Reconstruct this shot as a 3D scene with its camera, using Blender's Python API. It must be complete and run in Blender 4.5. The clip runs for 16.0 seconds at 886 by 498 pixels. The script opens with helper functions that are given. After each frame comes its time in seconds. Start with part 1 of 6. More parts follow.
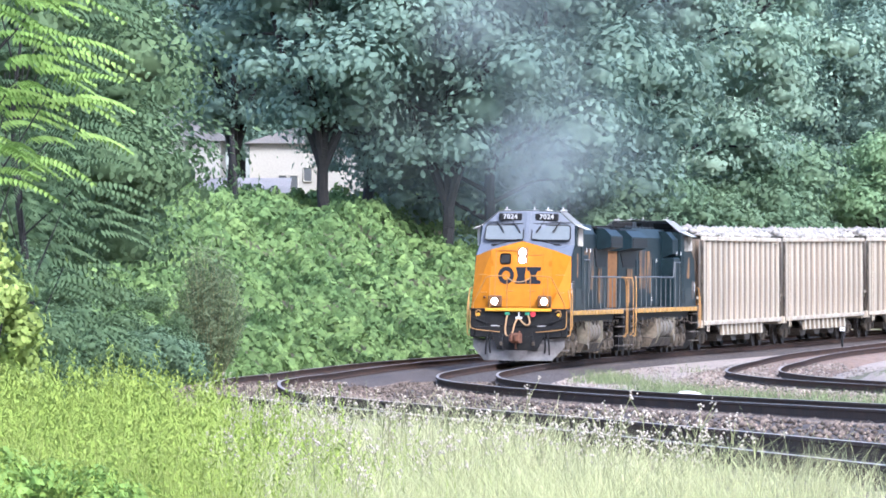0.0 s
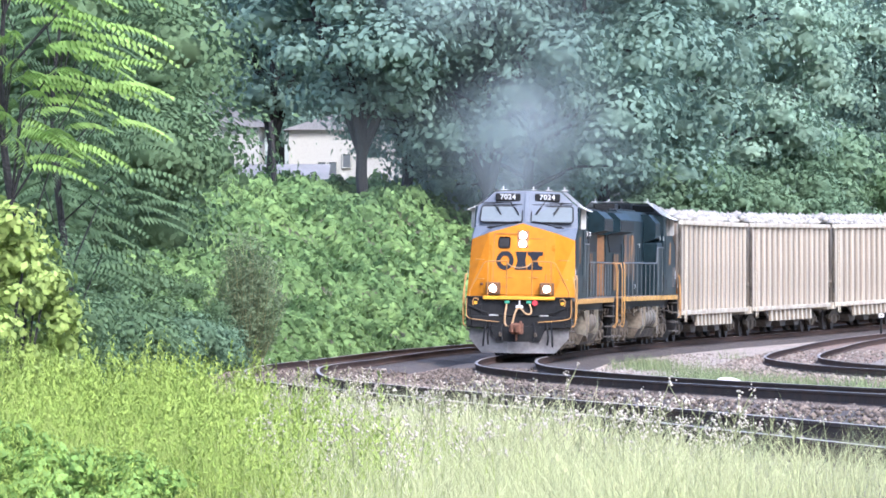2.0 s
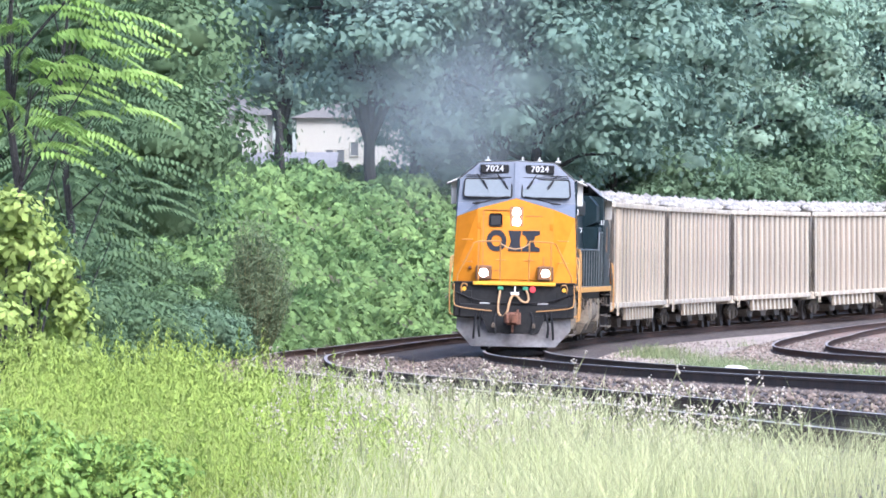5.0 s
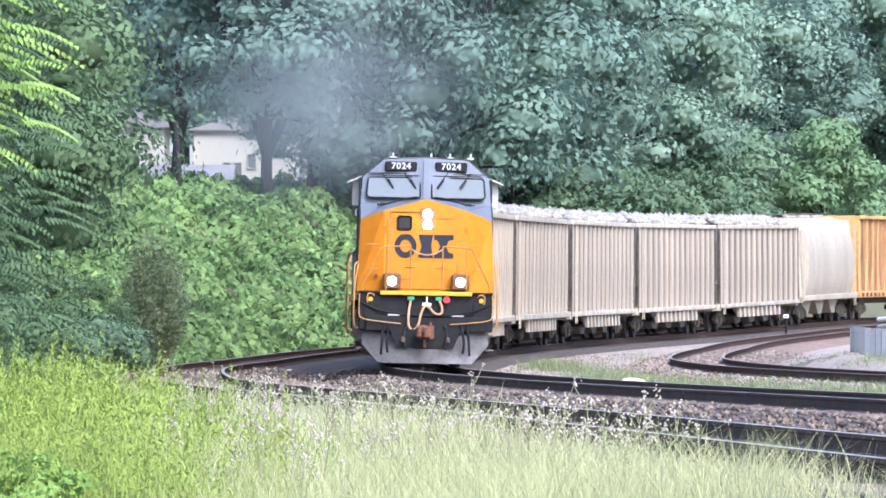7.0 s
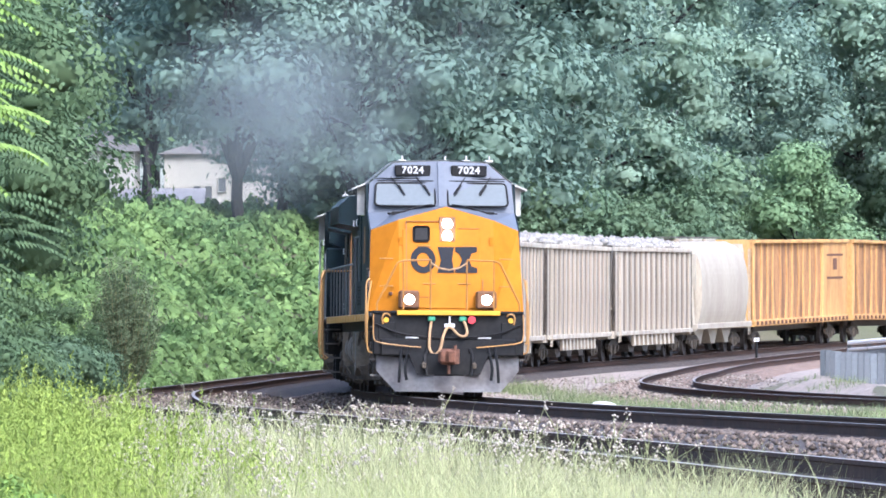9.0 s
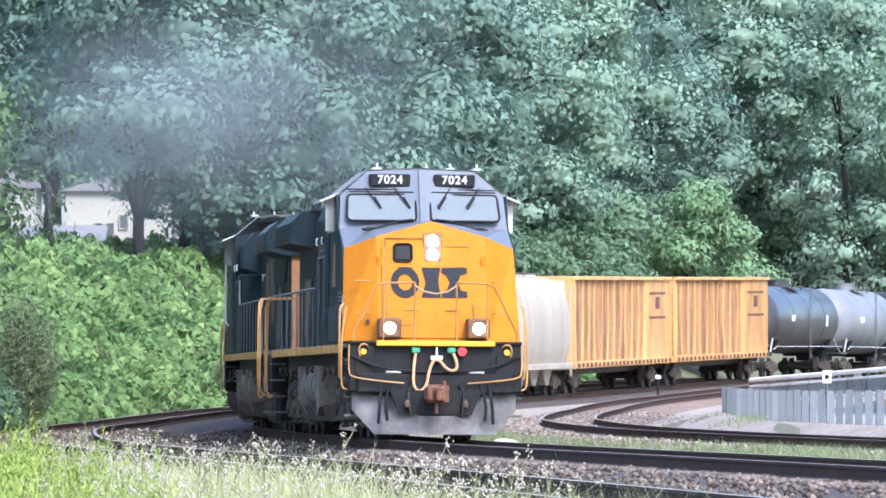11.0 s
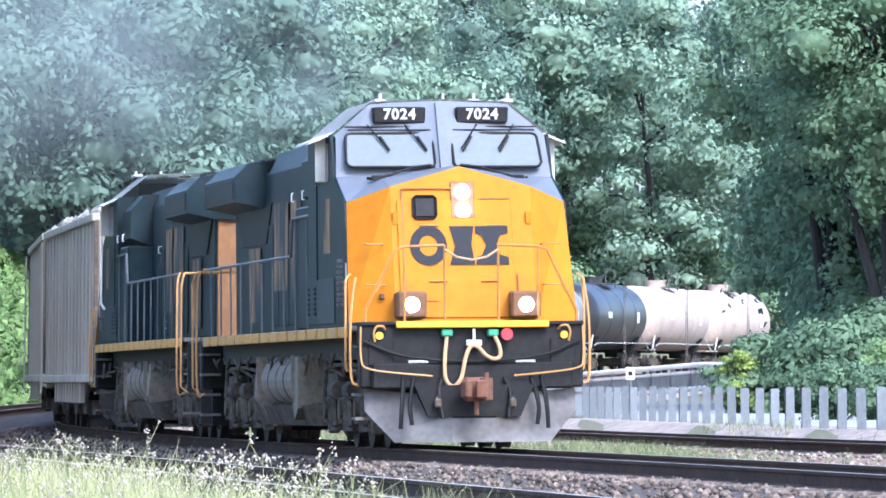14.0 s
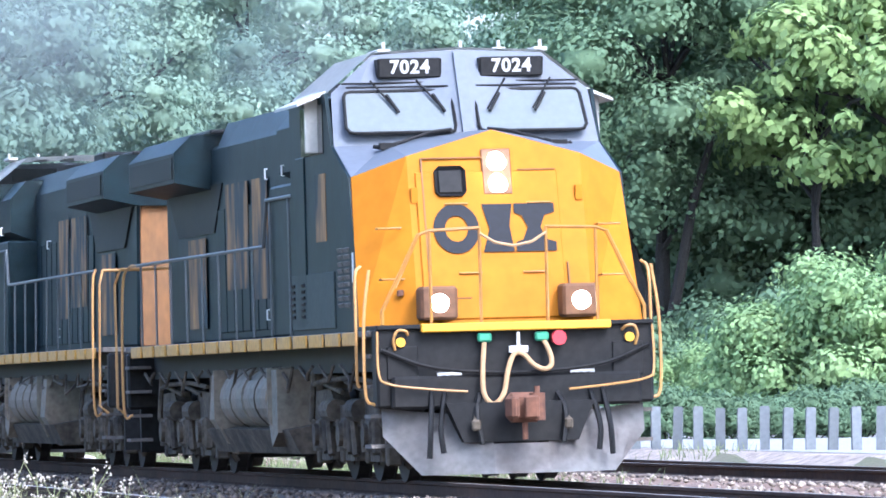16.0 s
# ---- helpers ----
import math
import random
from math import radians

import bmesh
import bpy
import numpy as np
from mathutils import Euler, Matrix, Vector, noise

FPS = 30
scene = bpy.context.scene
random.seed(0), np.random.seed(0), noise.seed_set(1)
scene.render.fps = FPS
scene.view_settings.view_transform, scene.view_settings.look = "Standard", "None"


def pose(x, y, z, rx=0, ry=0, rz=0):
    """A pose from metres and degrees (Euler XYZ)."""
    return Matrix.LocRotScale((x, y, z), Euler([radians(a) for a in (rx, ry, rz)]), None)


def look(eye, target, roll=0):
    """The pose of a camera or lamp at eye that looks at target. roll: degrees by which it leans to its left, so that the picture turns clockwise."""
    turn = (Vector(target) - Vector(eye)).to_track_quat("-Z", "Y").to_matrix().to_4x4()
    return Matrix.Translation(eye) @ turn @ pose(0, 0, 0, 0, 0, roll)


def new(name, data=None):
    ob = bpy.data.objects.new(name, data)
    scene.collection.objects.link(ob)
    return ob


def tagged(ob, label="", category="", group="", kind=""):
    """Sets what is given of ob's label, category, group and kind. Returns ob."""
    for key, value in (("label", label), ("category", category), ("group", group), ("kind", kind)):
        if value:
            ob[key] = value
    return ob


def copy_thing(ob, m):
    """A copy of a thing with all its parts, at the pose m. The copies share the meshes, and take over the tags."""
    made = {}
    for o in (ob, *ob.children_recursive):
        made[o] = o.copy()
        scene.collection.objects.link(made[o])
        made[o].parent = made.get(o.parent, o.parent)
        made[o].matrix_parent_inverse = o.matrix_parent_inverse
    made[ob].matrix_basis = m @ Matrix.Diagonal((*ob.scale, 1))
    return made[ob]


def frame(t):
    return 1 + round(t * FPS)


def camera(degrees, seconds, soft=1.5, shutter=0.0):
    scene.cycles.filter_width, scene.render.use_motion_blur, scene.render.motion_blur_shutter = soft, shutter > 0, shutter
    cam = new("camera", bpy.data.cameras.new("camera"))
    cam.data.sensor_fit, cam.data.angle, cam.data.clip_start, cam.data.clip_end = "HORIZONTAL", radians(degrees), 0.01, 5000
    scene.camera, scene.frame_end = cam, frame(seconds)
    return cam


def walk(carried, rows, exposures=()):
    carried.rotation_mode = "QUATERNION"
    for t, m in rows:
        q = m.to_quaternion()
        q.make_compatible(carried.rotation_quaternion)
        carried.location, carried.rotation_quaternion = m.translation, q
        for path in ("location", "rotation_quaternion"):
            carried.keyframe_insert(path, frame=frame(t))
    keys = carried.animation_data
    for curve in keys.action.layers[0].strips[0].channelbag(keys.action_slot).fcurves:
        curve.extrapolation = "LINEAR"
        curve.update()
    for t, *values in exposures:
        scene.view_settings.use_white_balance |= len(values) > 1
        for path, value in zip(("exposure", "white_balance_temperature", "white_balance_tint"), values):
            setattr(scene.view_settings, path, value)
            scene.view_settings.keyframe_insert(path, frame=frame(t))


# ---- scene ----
EYE = (0.0, 0.0, 1.07)
cam = camera(6.791, 16.0, soft=1.7)


def aim(right, up):
    """The camera's pose, turned to the right of +y and up, in degrees."""
    a, b = radians(right), radians(up)
    way = Vector((math.sin(a) * math.cos(b), math.cos(a) * math.cos(b), math.sin(b)))
    return look(EYE, Vector(EYE) + 100 * way)


PAN = [(0, -0.4293, 0.7055), (0.5, -0.4835, 0.7055), (1, -0.5182, 0.6751), (1.5, -0.5984, 0.6383), (2, -0.7284, 0.6014),
       (2.5, -0.839, 0.5689), (3, -0.9105, 0.506), (3.2, -0.9365, 0.4843), (5.3, -0.7024, 0.5234), (5.5, -0.6287, 0.5494),
       (6, -0.3816, 0.6101), (6.5, -0.1474, 0.6188), (7, -0, 0.6058), (7.5, 0.1041, 0.5776), (8, 0.1561, 0.5927),
       (8.2, 0.1691, 0.6144), (10.3, 0.5572, 1.0719), (10.5, 0.6591, 1.0827), (11, 0.9821, 1.0719), (11.5, 1.2616, 1.0372),
       (12, 1.4827, 1.0025), (12.5, 1.6906, 0.9873), (13, 1.8986, 0.9873), (13.5, 2.1779, 1.0068), (14, 2.4874, 1.0459),
       (14.5, 2.8747, 1.1109), (15, 3.3092, 1.1521), (15.5, 3.7455, 1.1738), (16, 4.2159, 1.1955)]
walk(cam, [(t, aim(r, u)) for t, r, u in PAN], exposures=[(0, 1.92, 5480, 16), (6, 1.90, 5500, 17), (8, 1.83, 5500, 17), (11, 1.87, 5480, 14), (16, 2.12, 5250, 14)])

# ---- light ----
world = bpy.data.worlds.new("sky")
scene.world = world
world.use_nodes = True
wn = world.node_tree.nodes
sky = wn.new("ShaderNodeTexSky")
sky.sky_type, sky.sun_disc = "NISHITA", False
sky.sun_elevation, sky.sun_rotation = radians(44), radians(154)
sky.air_density, sky.dust_density = 1.0, 3.0
world.node_tree.links.new(sky.outputs[0], wn["Background"].inputs[0])
wn["Background"].inputs[1].default_value = 0.145
sun = new("sun", bpy.data.lights.new("sun", "SUN"))
sun.data.energy, sun.data.angle, sun.data.color = 1.2, radians(20), (1.0, 0.955, 0.89)
sun.matrix_world = look((22, -45, 48), (0, 0, 0))

# ---- the line of the track: distance along, x, y, rail top z ----
LINE = np.array([
    (-380, 115.1, 591.4, 1.60), (-320, 88.76, 537.5, 1.62), (-260, 65.35, 482.2, 1.63), (-200, 44.9, 425.9, 1.64),
    (-160, 32.94, 387.7, 1.63), (-140, 27.48, 368.4, 1.62), (-120, 22.35, 349.1, 1.60), (-100, 17.56, 329.7, 1.44),
    (-80, 13.1, 310.2, 1.14), (-60, 9.0, 290.6, 0.87), (-40, 5.43, 270.9, 0.67), (-20, 2.75, 251.1, 0.51),
    (0, 0.72, 231.2, 0.37), (20, -0.53, 211.3, 0.24), (40, -0.80, 191.3, 0.20), (60, -0.50, 171.3, 0.18),
    (80, 0.52, 151.3, 0.17), (100, 1.88, 131.35, 0.18), (120, 3.58, 111.4, 0.20), (140, 5.46, 91.5, 0.23),
    (160, 7.42, 71.6, 0.25), (200, 11.4, 31.8, 0.25), (260, 17.4, -27.9, 0.25)])


def _hermite(s, k):
    """A smooth value of column k of LINE at the distance s."""
    a = LINE[:, 0]
    i = int(np.clip(np.searchsorted(a, s) - 1, 0, len(a) - 2))
    def slope(j):
        lo, hi = max(j - 1, 0), min(j + 1, len(a) - 1)
        return (LINE[hi, k] - LINE[lo, k]) / (a[hi] - a[lo])
    h = a[i + 1] - a[i]
    u = (s - a[i]) / h
    p0, p1, m0, m1 = LINE[i, k], LINE[i + 1, k], slope(i) * h, slope(i + 1) * h
    return (2*u**3 - 3*u**2 + 1) * p0 + (u**3 - 2*u**2 + u) * m0 + (-2*u**3 + 3*u**2) * p1 + (u**3 - u**2) * m1


def on_line(s, side=0.0, up=0.0):
    """The place at distance s along the line, side metres to its east, and the heading's unit vector."""
    x, y, z = (_hermite(s, k) for k in (1, 2, 3))
    d = Vector((_hermite(s + 0.5, 1) - _hermite(s - 0.5, 1), _hermite(s + 0.5, 2) - _hermite(s - 0.5, 2), 0)).normalized()
    east = Vector((-d.y, d.x, 0))
    return Vector((x, y, z + up)) + side * east, d


NOSE = [(0, 0), (1, 8.95), (2, 17.91), (3, 26.91), (4, 35.98), (5.5, 49.67), (6.5, 58.82), (7.5, 68.06), (8.5, 77.4), (9.5, 87.2),
        (10.5, 97.02), (11.5, 106.82), (12.5, 116.67), (13.5, 126.55), (14.5, 136.4), (15.5, 146.42), (16, 151.51)]


def nose_at(t):
    return float(np.interp(t, [r[0] for r in NOSE], [r[1] for r in NOSE]))


def lean_at(s):
    """Sideways lean of a vehicle at s, in degrees, to the west positive."""
    return float(np.interp(s, [-60, 0, 15, 55, 72, 97, 112, 126, 141, 152], [0, -0.7, -1.1, -1.15, -0.4, -0.45, 0.05, 0.6, 1.5, 1.8]))


def car_pose(s_front, s_back):
    """Pose of a vehicle whose bogies stand at s_front and s_back; its -y points ahead, its origin lies midway at rail height."""
    a, _ = on_line(s_front)
    b, _ = on_line(s_back)
    back = (b - a).normalized()
    east = Vector((0, 0, 1)).cross(back) * -1
    up = east.cross(back)
    m = Matrix((east, back, up)).transposed().to_4x4()
    m = Matrix.Translation((a + b) / 2) @ m
    return m @ pose(0, 0, 0, 0, -lean_at((s_front + s_back) / 2), 0)


# ---- materials ----
def material(name, color, rough=0.6, metal=0.0, vary=0.25, scale=3.0, second=None, second_amount=0.5, second_scale=0.6,
             bump=0.0, bump_scale=20.0, island=0.0, per_object=0.0, emit=None, stretch=(1, 1, 1), translucent=0.0, spec=0.5):
    """A surface with grain at two scales, an optional second colour in stains, and relief."""
    m = bpy.data.materials.new(name)
    m.use_nodes = True
    nt = m.node_tree
    n, l = nt.nodes, nt.links
    b = n["Principled BSDF"]
    b.inputs["Roughness"].default_value, b.inputs["Metallic"].default_value = rough, metal
    b.inputs["Specular IOR Level"].default_value = spec
    tc = n.new("ShaderNodeTexCoord")
    mp = n.new("ShaderNodeMapping")
    mp.inputs["Scale"].default_value = stretch
    l.new(tc.outputs["Object"], mp.inputs["Vector"])
    fine = n.new("ShaderNodeTexNoise")
    fine.inputs["Scale"].default_value, fine.inputs["Detail"].default_value = scale * 4, 6
    l.new(mp.outputs[0], fine.inputs["Vector"])
    broad = n.new("ShaderNodeTexNoise")
    broad.inputs["Scale"].default_value, broad.inputs["Detail"].default_value = second_scale, 5
    l.new(mp.outputs[0], broad.inputs["Vector"])
    mix = n.new("ShaderNodeMix")
    mix.data_type = "RGBA"
    mix.inputs[6].default_value = (*color, 1)
    mix.inputs[7].default_value = (*(second or [c * 0.6 for c in color]), 1)
    ramp = n.new("ShaderNodeMapRange")
    ramp.inputs[1].default_value, ramp.inputs[2].default_value = 0.42, 0.7
    ramp.inputs[4].default_value = second_amount
    l.new(broad.outputs[0], ramp.inputs[0])
    l.new(ramp.outputs[0], mix.inputs[0])
    val = n.new("ShaderNodeMapRange")
    val.inputs[1].default_value, val.inputs[2].default_value = 0.3, 0.7
    val.inputs[3].default_value, val.inputs[4].default_value = 1 - vary, 1 + vary
    l.new(fine.outputs[0], val.inputs[0])
    hsv = n.new("ShaderNodeHueSaturation")
    l.new(mix.outputs[2], hsv.inputs["Color"])
    out = val.outputs[0]
    for amount, node, socket in ((island, "ShaderNodeNewGeometry", "Random Per Island"), (per_object, "ShaderNodeObjectInfo", "Random")):
        if amount:
            g, r, mu = n.new(node), n.new("ShaderNodeMapRange"), n.new("ShaderNodeMath")
            r.inputs[3].default_value, r.inputs[4].default_value = 1 - amount, 1 + amount
            mu.operation = "MULTIPLY"
            l.new(g.outputs[socket], r.inputs[0])
            l.new(r.outputs[0], mu.inputs[0])
            l.new(out, mu.inputs[1])
            out = mu.outputs[0]
    l.new(out, hsv.inputs["Value"])
    l.new(hsv.outputs[0], b.inputs["Base Color"])
    if bump:
        bn, bt = n.new("ShaderNodeBump"), n.new("ShaderNodeTexNoise")
        bt.inputs["Scale"].default_value = bump_scale
        l.new(mp.outputs[0], bt.inputs["Vector"])
        bn.inputs["Strength"].default_value, bn.inputs["Distance"].default_value = bump, 0.05
        l.new(bt.outputs[0], bn.inputs["Height"])
        l.new(bn.outputs[0], b.inputs["Normal"])
    if emit:
        b.inputs["Emission Color"].default_value = (*emit[:3], 1)
        b.inputs["Emission Strength"].default_value = emit[3]
    if translucent:
        tr, ad = n.new("ShaderNodeBsdfTranslucent"), n.new("ShaderNodeMixShader")
        l.new(hsv.outputs[0], tr.inputs[0])
        ad.inputs[0].default_value = translucent
        l.new(b.outputs[0], ad.inputs[1])
        l.new(tr.outputs[0], ad.inputs[2])
        l.new(ad.outputs[0], n["Material Output"].inputs[0])
    return m


def leafy(name, color, second, island=0.28):
    return material(name, color, 0.75, vary=0.15, scale=0.4, second=second, second_amount=0.9, second_scale=0.25, island=island, translucent=0.3, spec=0.15)


M_SOIL = material("soil", (0.13, 0.12, 0.07), 0.95, second=(0.08, 0.11, 0.03), second_scale=0.15, bump=0.4)
M_GRAVEL = material("gravel", (0.185, 0.122, 0.085), 0.95, vary=0.5, scale=1.3, second=(0.24, 0.175, 0.135), second_scale=0.3, bump=0.8, bump_scale=14)
M_BALLAST = material("ballast", (0.066, 0.050, 0.040), 0.95, vary=0.6, scale=1.3, second=(0.036, 0.029, 0.025), second_scale=0.4, bump=0.9, bump_scale=14)
M_STONE = material("ballast_stone", (0.135, 0.106, 0.084), 0.9, vary=0.3, scale=6, island=0.65, spec=0.2)
M_PALE = material("pale_gravel", (0.30, 0.25, 0.205), 0.95, vary=0.45, scale=1.1, second=(0.19, 0.15, 0.118), second_scale=0.2, bump=0.8, bump_scale=14)
M_RAIL = material("rail_side", (0.050, 0.031, 0.023), 0.85, second=(0.095, 0.052, 0.032), second_scale=1.0, spec=0.15)
M_RAILTOP = material("rail_head", (0.27, 0.235, 0.20), 0.55, metal=0.4, vary=0.2, second=(0.16, 0.12, 0.09), second_scale=0.4, spec=0.3)
M_TIE = material("tie_timber", (0.085, 0.065, 0.052), 0.9, vary=0.4, per_object=0.35, island=0.35, second=(0.14, 0.12, 0.10), second_scale=2, bump=0.4)
M_BARK = material("bark", (0.018, 0.017, 0.016), 0.95, vary=0.4, scale=5, bump=0.6)
# distance haze is mixed into this blue leaf colour
M_LEAF_FAR = leafy("leaf_haze_blue_green", (0.143, 0.216, 0.168), (0.206, 0.296, 0.226), 0.10)
M_LEAF_MID = leafy("leaf_deep_green", (0.124, 0.194, 0.112), (0.186, 0.272, 0.154), 0.16)
M_LEAF_DARK = leafy("leaf_dark_green", (0.088, 0.140, 0.068), (0.140, 0.208, 0.098), 0.2)
M_LEAF_GROVE = leafy("leaf_soft_green", (0.134, 0.208, 0.122), (0.198, 0.284, 0.165), 0.15)
M_LIME = leafy("leaf_lime", (0.25, 0.325, 0.085), (0.31, 0.38, 0.115), 0.3)
# light and haze of the farthest trees are put into this pale colour
M_LEAF_LIGHT = leafy("leaf_haze_pale_green", (0.205, 0.298, 0.215), (0.27, 0.362, 0.262), 0.09)
M_MAPLE = leafy("sunlit_maple_leaf", (0.225, 0.325, 0.125), (0.295, 0.39, 0.155), 0.2)
M_LEAF_ROUND = leafy("leaf_mid_green", (0.185, 0.285, 0.145), (0.26, 0.365, 0.185), 0.15)
M_BUSH = leafy("fresh_bush_leaf", (0.235, 0.35, 0.155), (0.315, 0.43, 0.19), 0.2)
M_LEAF_BRIGHT = leafy("leaf_yellow_green", (0.20, 0.315, 0.078), (0.275, 0.39, 0.11))
M_VINE = leafy("vine_leaf", (0.122, 0.195, 0.068), (0.200, 0.292, 0.098), 0.36)
M_FEATHER = leafy("feathery_leaf", (0.135, 0.175, 0.095), (0.185, 0.23, 0.12))
M_GRASS = leafy("grass_blade", (0.255, 0.315, 0.078), (0.36, 0.415, 0.115), 0.3)
M_GRASSLEAF = leafy("weed_leaf", (0.25, 0.335, 0.066), (0.37, 0.445, 0.11), 0.12)
M_TUFT = leafy("dull_grass_tuft", (0.165, 0.205, 0.095), (0.23, 0.26, 0.13), 0.35)
M_GRASSDRY = leafy("dry_grass", (0.42, 0.42, 0.225), (0.335, 0.375, 0.15), 0.25)
M_WEED = leafy("weed_stem", (0.27, 0.27, 0.145), (0.20, 0.22, 0.10))
M_PETAL = material("flower_petal", (0.42, 0.365, 0.29), 0.8, vary=0.1, island=0.15)


# ---- builders ----
def part(name, bm, mat, parent=None, label="", smooth=False):
    """Link a bmesh as one mesh object, under a thing or a part."""
    me = bpy.data.meshes.new(name)
    bm.normal_update()
    bm.to_mesh(me)
    bm.free()
    if smooth:
        me.shade_smooth()
    me.materials.append(mat)
    ob = new(name, me)
    if parent:
        ob.parent = parent
    return tagged(ob, label=label)


def thing(name, label, category, group="", kind=""):
    return tagged(new(name), label, category, group, kind)


def box(bm, c, size, turn=None, bevel=0.0):
    """A box round c, optionally turned by a matrix about its centre and bevelled."""
    r = bmesh.ops.create_cube(bm, size=1)
    vs = r["verts"]
    m = Matrix.Translation(c) @ (turn or Matrix.Identity(4)) @ Matrix.Diagonal((*size, 1))
    bmesh.ops.transform(bm, matrix=m, verts=vs)
    if bevel:
        bmesh.ops.bevel(bm, geom=list({e for v in vs for e in v.link_edges}), offset=bevel, segments=1, affect="EDGES")
    return bm


def rod(bm, a, b, r, sides=8, r2=None):
    """A round bar from a to b."""
    a, b = Vector(a), Vector(b)
    m = Matrix.Translation((a + b) / 2) @ (b - a).to_track_quat("Z", "Y").to_matrix().to_4x4()
    bmesh.ops.create_cone(bm, cap_ends=True, segments=sides, radius1=r, radius2=r if r2 is None else r2, depth=(b - a).length, matrix=m)
    return bm


def pipe(bm, pts, r, sides=6):
    """A round bar bent along the points, in one piece."""
    pts = [Vector(p) for p in pts]
    ring = []
    for i, p in enumerate(pts):
        d = (pts[min(i + 1, len(pts) - 1)] - pts[max(i - 1, 0)])
        d = d.normalized() if d.length > 1e-6 else Vector((0, 0, 1))
        ref = Vector((0.31, 0.17, 0.94)) if abs(d.z) < 0.9 else Vector((0.94, 0.31, 0.17))
        a = d.cross(ref) if i == 0 else last - d * last.dot(d)
        a = a.normalized() if a.length > 1e-4 else d.cross(ref).normalized()
        last = a
        b = d.cross(a)
        ring.append([bm.verts.new(p + r * (math.cos(2 * math.pi * k / sides) * a + math.sin(2 * math.pi * k / sides) * b)) for k in range(sides)])
    for q, w in zip(ring, ring[1:]):
        for k in range(sides):
            bm.faces.new((q[k], w[k], w[(k + 1) % sides], q[(k + 1) % sides]))
    bm.faces.new(ring[0])
    bm.faces.new(ring[-1][::-1])
    return bm


def prism(bm, outline, axis, lo, hi):
    """An outline in the plane across the axis (0: x, points are y,z; 1: y, points are x,z), drawn out from lo to hi."""
    def at(p, v):
        return (v, p[0], p[1]) if axis == 0 else (p[0], v, p[1])
    a = [bm.verts.new(at(p, lo)) for p in outline]
    b = [bm.verts.new(at(p, hi)) for p in outline]
    n = len(outline)
    for i in range(n):
        bm.faces.new((a[i], a[(i + 1) % n], b[(i + 1) % n], b[i]))
    bm.faces.new(a[::-1])
    bm.faces.new(b)
    bmesh.ops.recalc_face_normals(bm, faces=bm.faces)
    return bm


def B():
    return bmesh.new()


def raw(name, verts, faces, mat, parent=None):
    me = bpy.data.meshes.new(name)
    me.from_pydata(verts, [], faces)
    me.materials.append(mat)
    ob = new(name, me)
    if parent:
        ob.parent = parent
    return ob


# ---- the lie of the land ----
_SS = np.linspace(-380, 240, 1241)
_LX = np.array([_hermite(s, 1) for s in _SS])
_LY = np.array([_hermite(s, 2) for s in _SS])
_LZ = np.array([_hermite(s, 3) for s in _SS])


def line_x(y):
    return np.interp(y, _LY[::-1], _LX[::-1])


def line_z(y):
    return np.interp(y, _LY[::-1], _LZ[::-1])


def side_west(y):
    """How far west of the main line the second track runs."""
    return np.interp(y, [130, 200], [-6.3, -4.4])


def side_east(y):
    """How far east of the main line the siding runs."""
    return np.interp(y, [130, 240, 300, 360], [8.3, 7.5, 5.2, 4.5])


def land(x, y):
    """Height of the ground."""
    x, y = np.asarray(x, float), np.asarray(y, float)
    side, z = x - line_x(y), line_z(y) - 0.36
    west = side_west(y) - 2.6
    low = np.interp(west - side, [0, 1.2, 4, 9], [0, -0.22, -0.08, -0.02])
    fore = z + low
    rise = np.interp(west - side, [0, 1.5, 11, 40], [0, 0.6, 5.1, 7.2])
    k = np.clip((y - 150) / 45, 0, 1)
    k = k * k * (3 - 2 * k)
    h = np.where(side < west, fore * (1 - k) + (z + rise) * k, z)
    h = h + np.where(side > 10.7, np.interp(side, [10.7, 11.6, 34], [0, 0.43, 0.47]), 0) * np.clip((260 - y) / 40, 0, 1)
    bumps = 0.07 * np.sin(x * 0.9 + y * 0.23) * np.sin(y * 0.31 - x * 0.4) * np.clip((west - side) / 3, 0, 1)
    return h + bumps


def build_ground():
    xs = np.concatenate([np.linspace(-1500, -90, 12), np.linspace(-80, 130, 211), np.linspace(140, 1500, 12)])
    ys = np.concatenate([np.linspace(-300, -20, 8), np.linspace(-15, 420, 291), np.linspace(430, 640, 40), np.linspace(700, 3000, 12)])
    gx, gy = np.meshgrid(xs, ys)
    gz = land(gx, np.clip(gy, -20, 590))
    v = np.stack([gx, gy, gz], -1).reshape(-1, 3)
    nx, ny = len(xs), len(ys)
    i = np.arange(nx * ny).reshape(ny, nx)
    f = np.stack([i[:-1, :-1], i[:-1, 1:], i[1:, 1:], i[1:, :-1]], -1).reshape(-1, 4)
    ob = raw("ground", v.tolist(), f.tolist(), M_SOIL)
    tagged(ob, "rough grassy soil rising to a wooded bank", "ground", kind="structure")


def strip(name, mat, outline, s0, s1, step, side, parent=None, lift=0.0):
    """A profile (side, up from the rail top) drawn along a track; side is a function of y."""
    verts, faces, n = [], [], len(outline)
    ss = np.arange(s0, s1 + 0.01, step)
    for s in ss:
        p, d = on_line(s)
        e = Vector((-d.y, d.x, 0))
        w = float(side(p.y))
        for a, b in outline:
            q = p + e * (w + a)
            verts.append((q.x, q.y, p.z + b + lift))
    for k in range(len(ss) - 1):
        for j in range(n - 1):
            a = k * n + j
            faces.append((a, a + 1, a + n + 1, a + n))
    return raw(name, verts, faces, mat, parent)


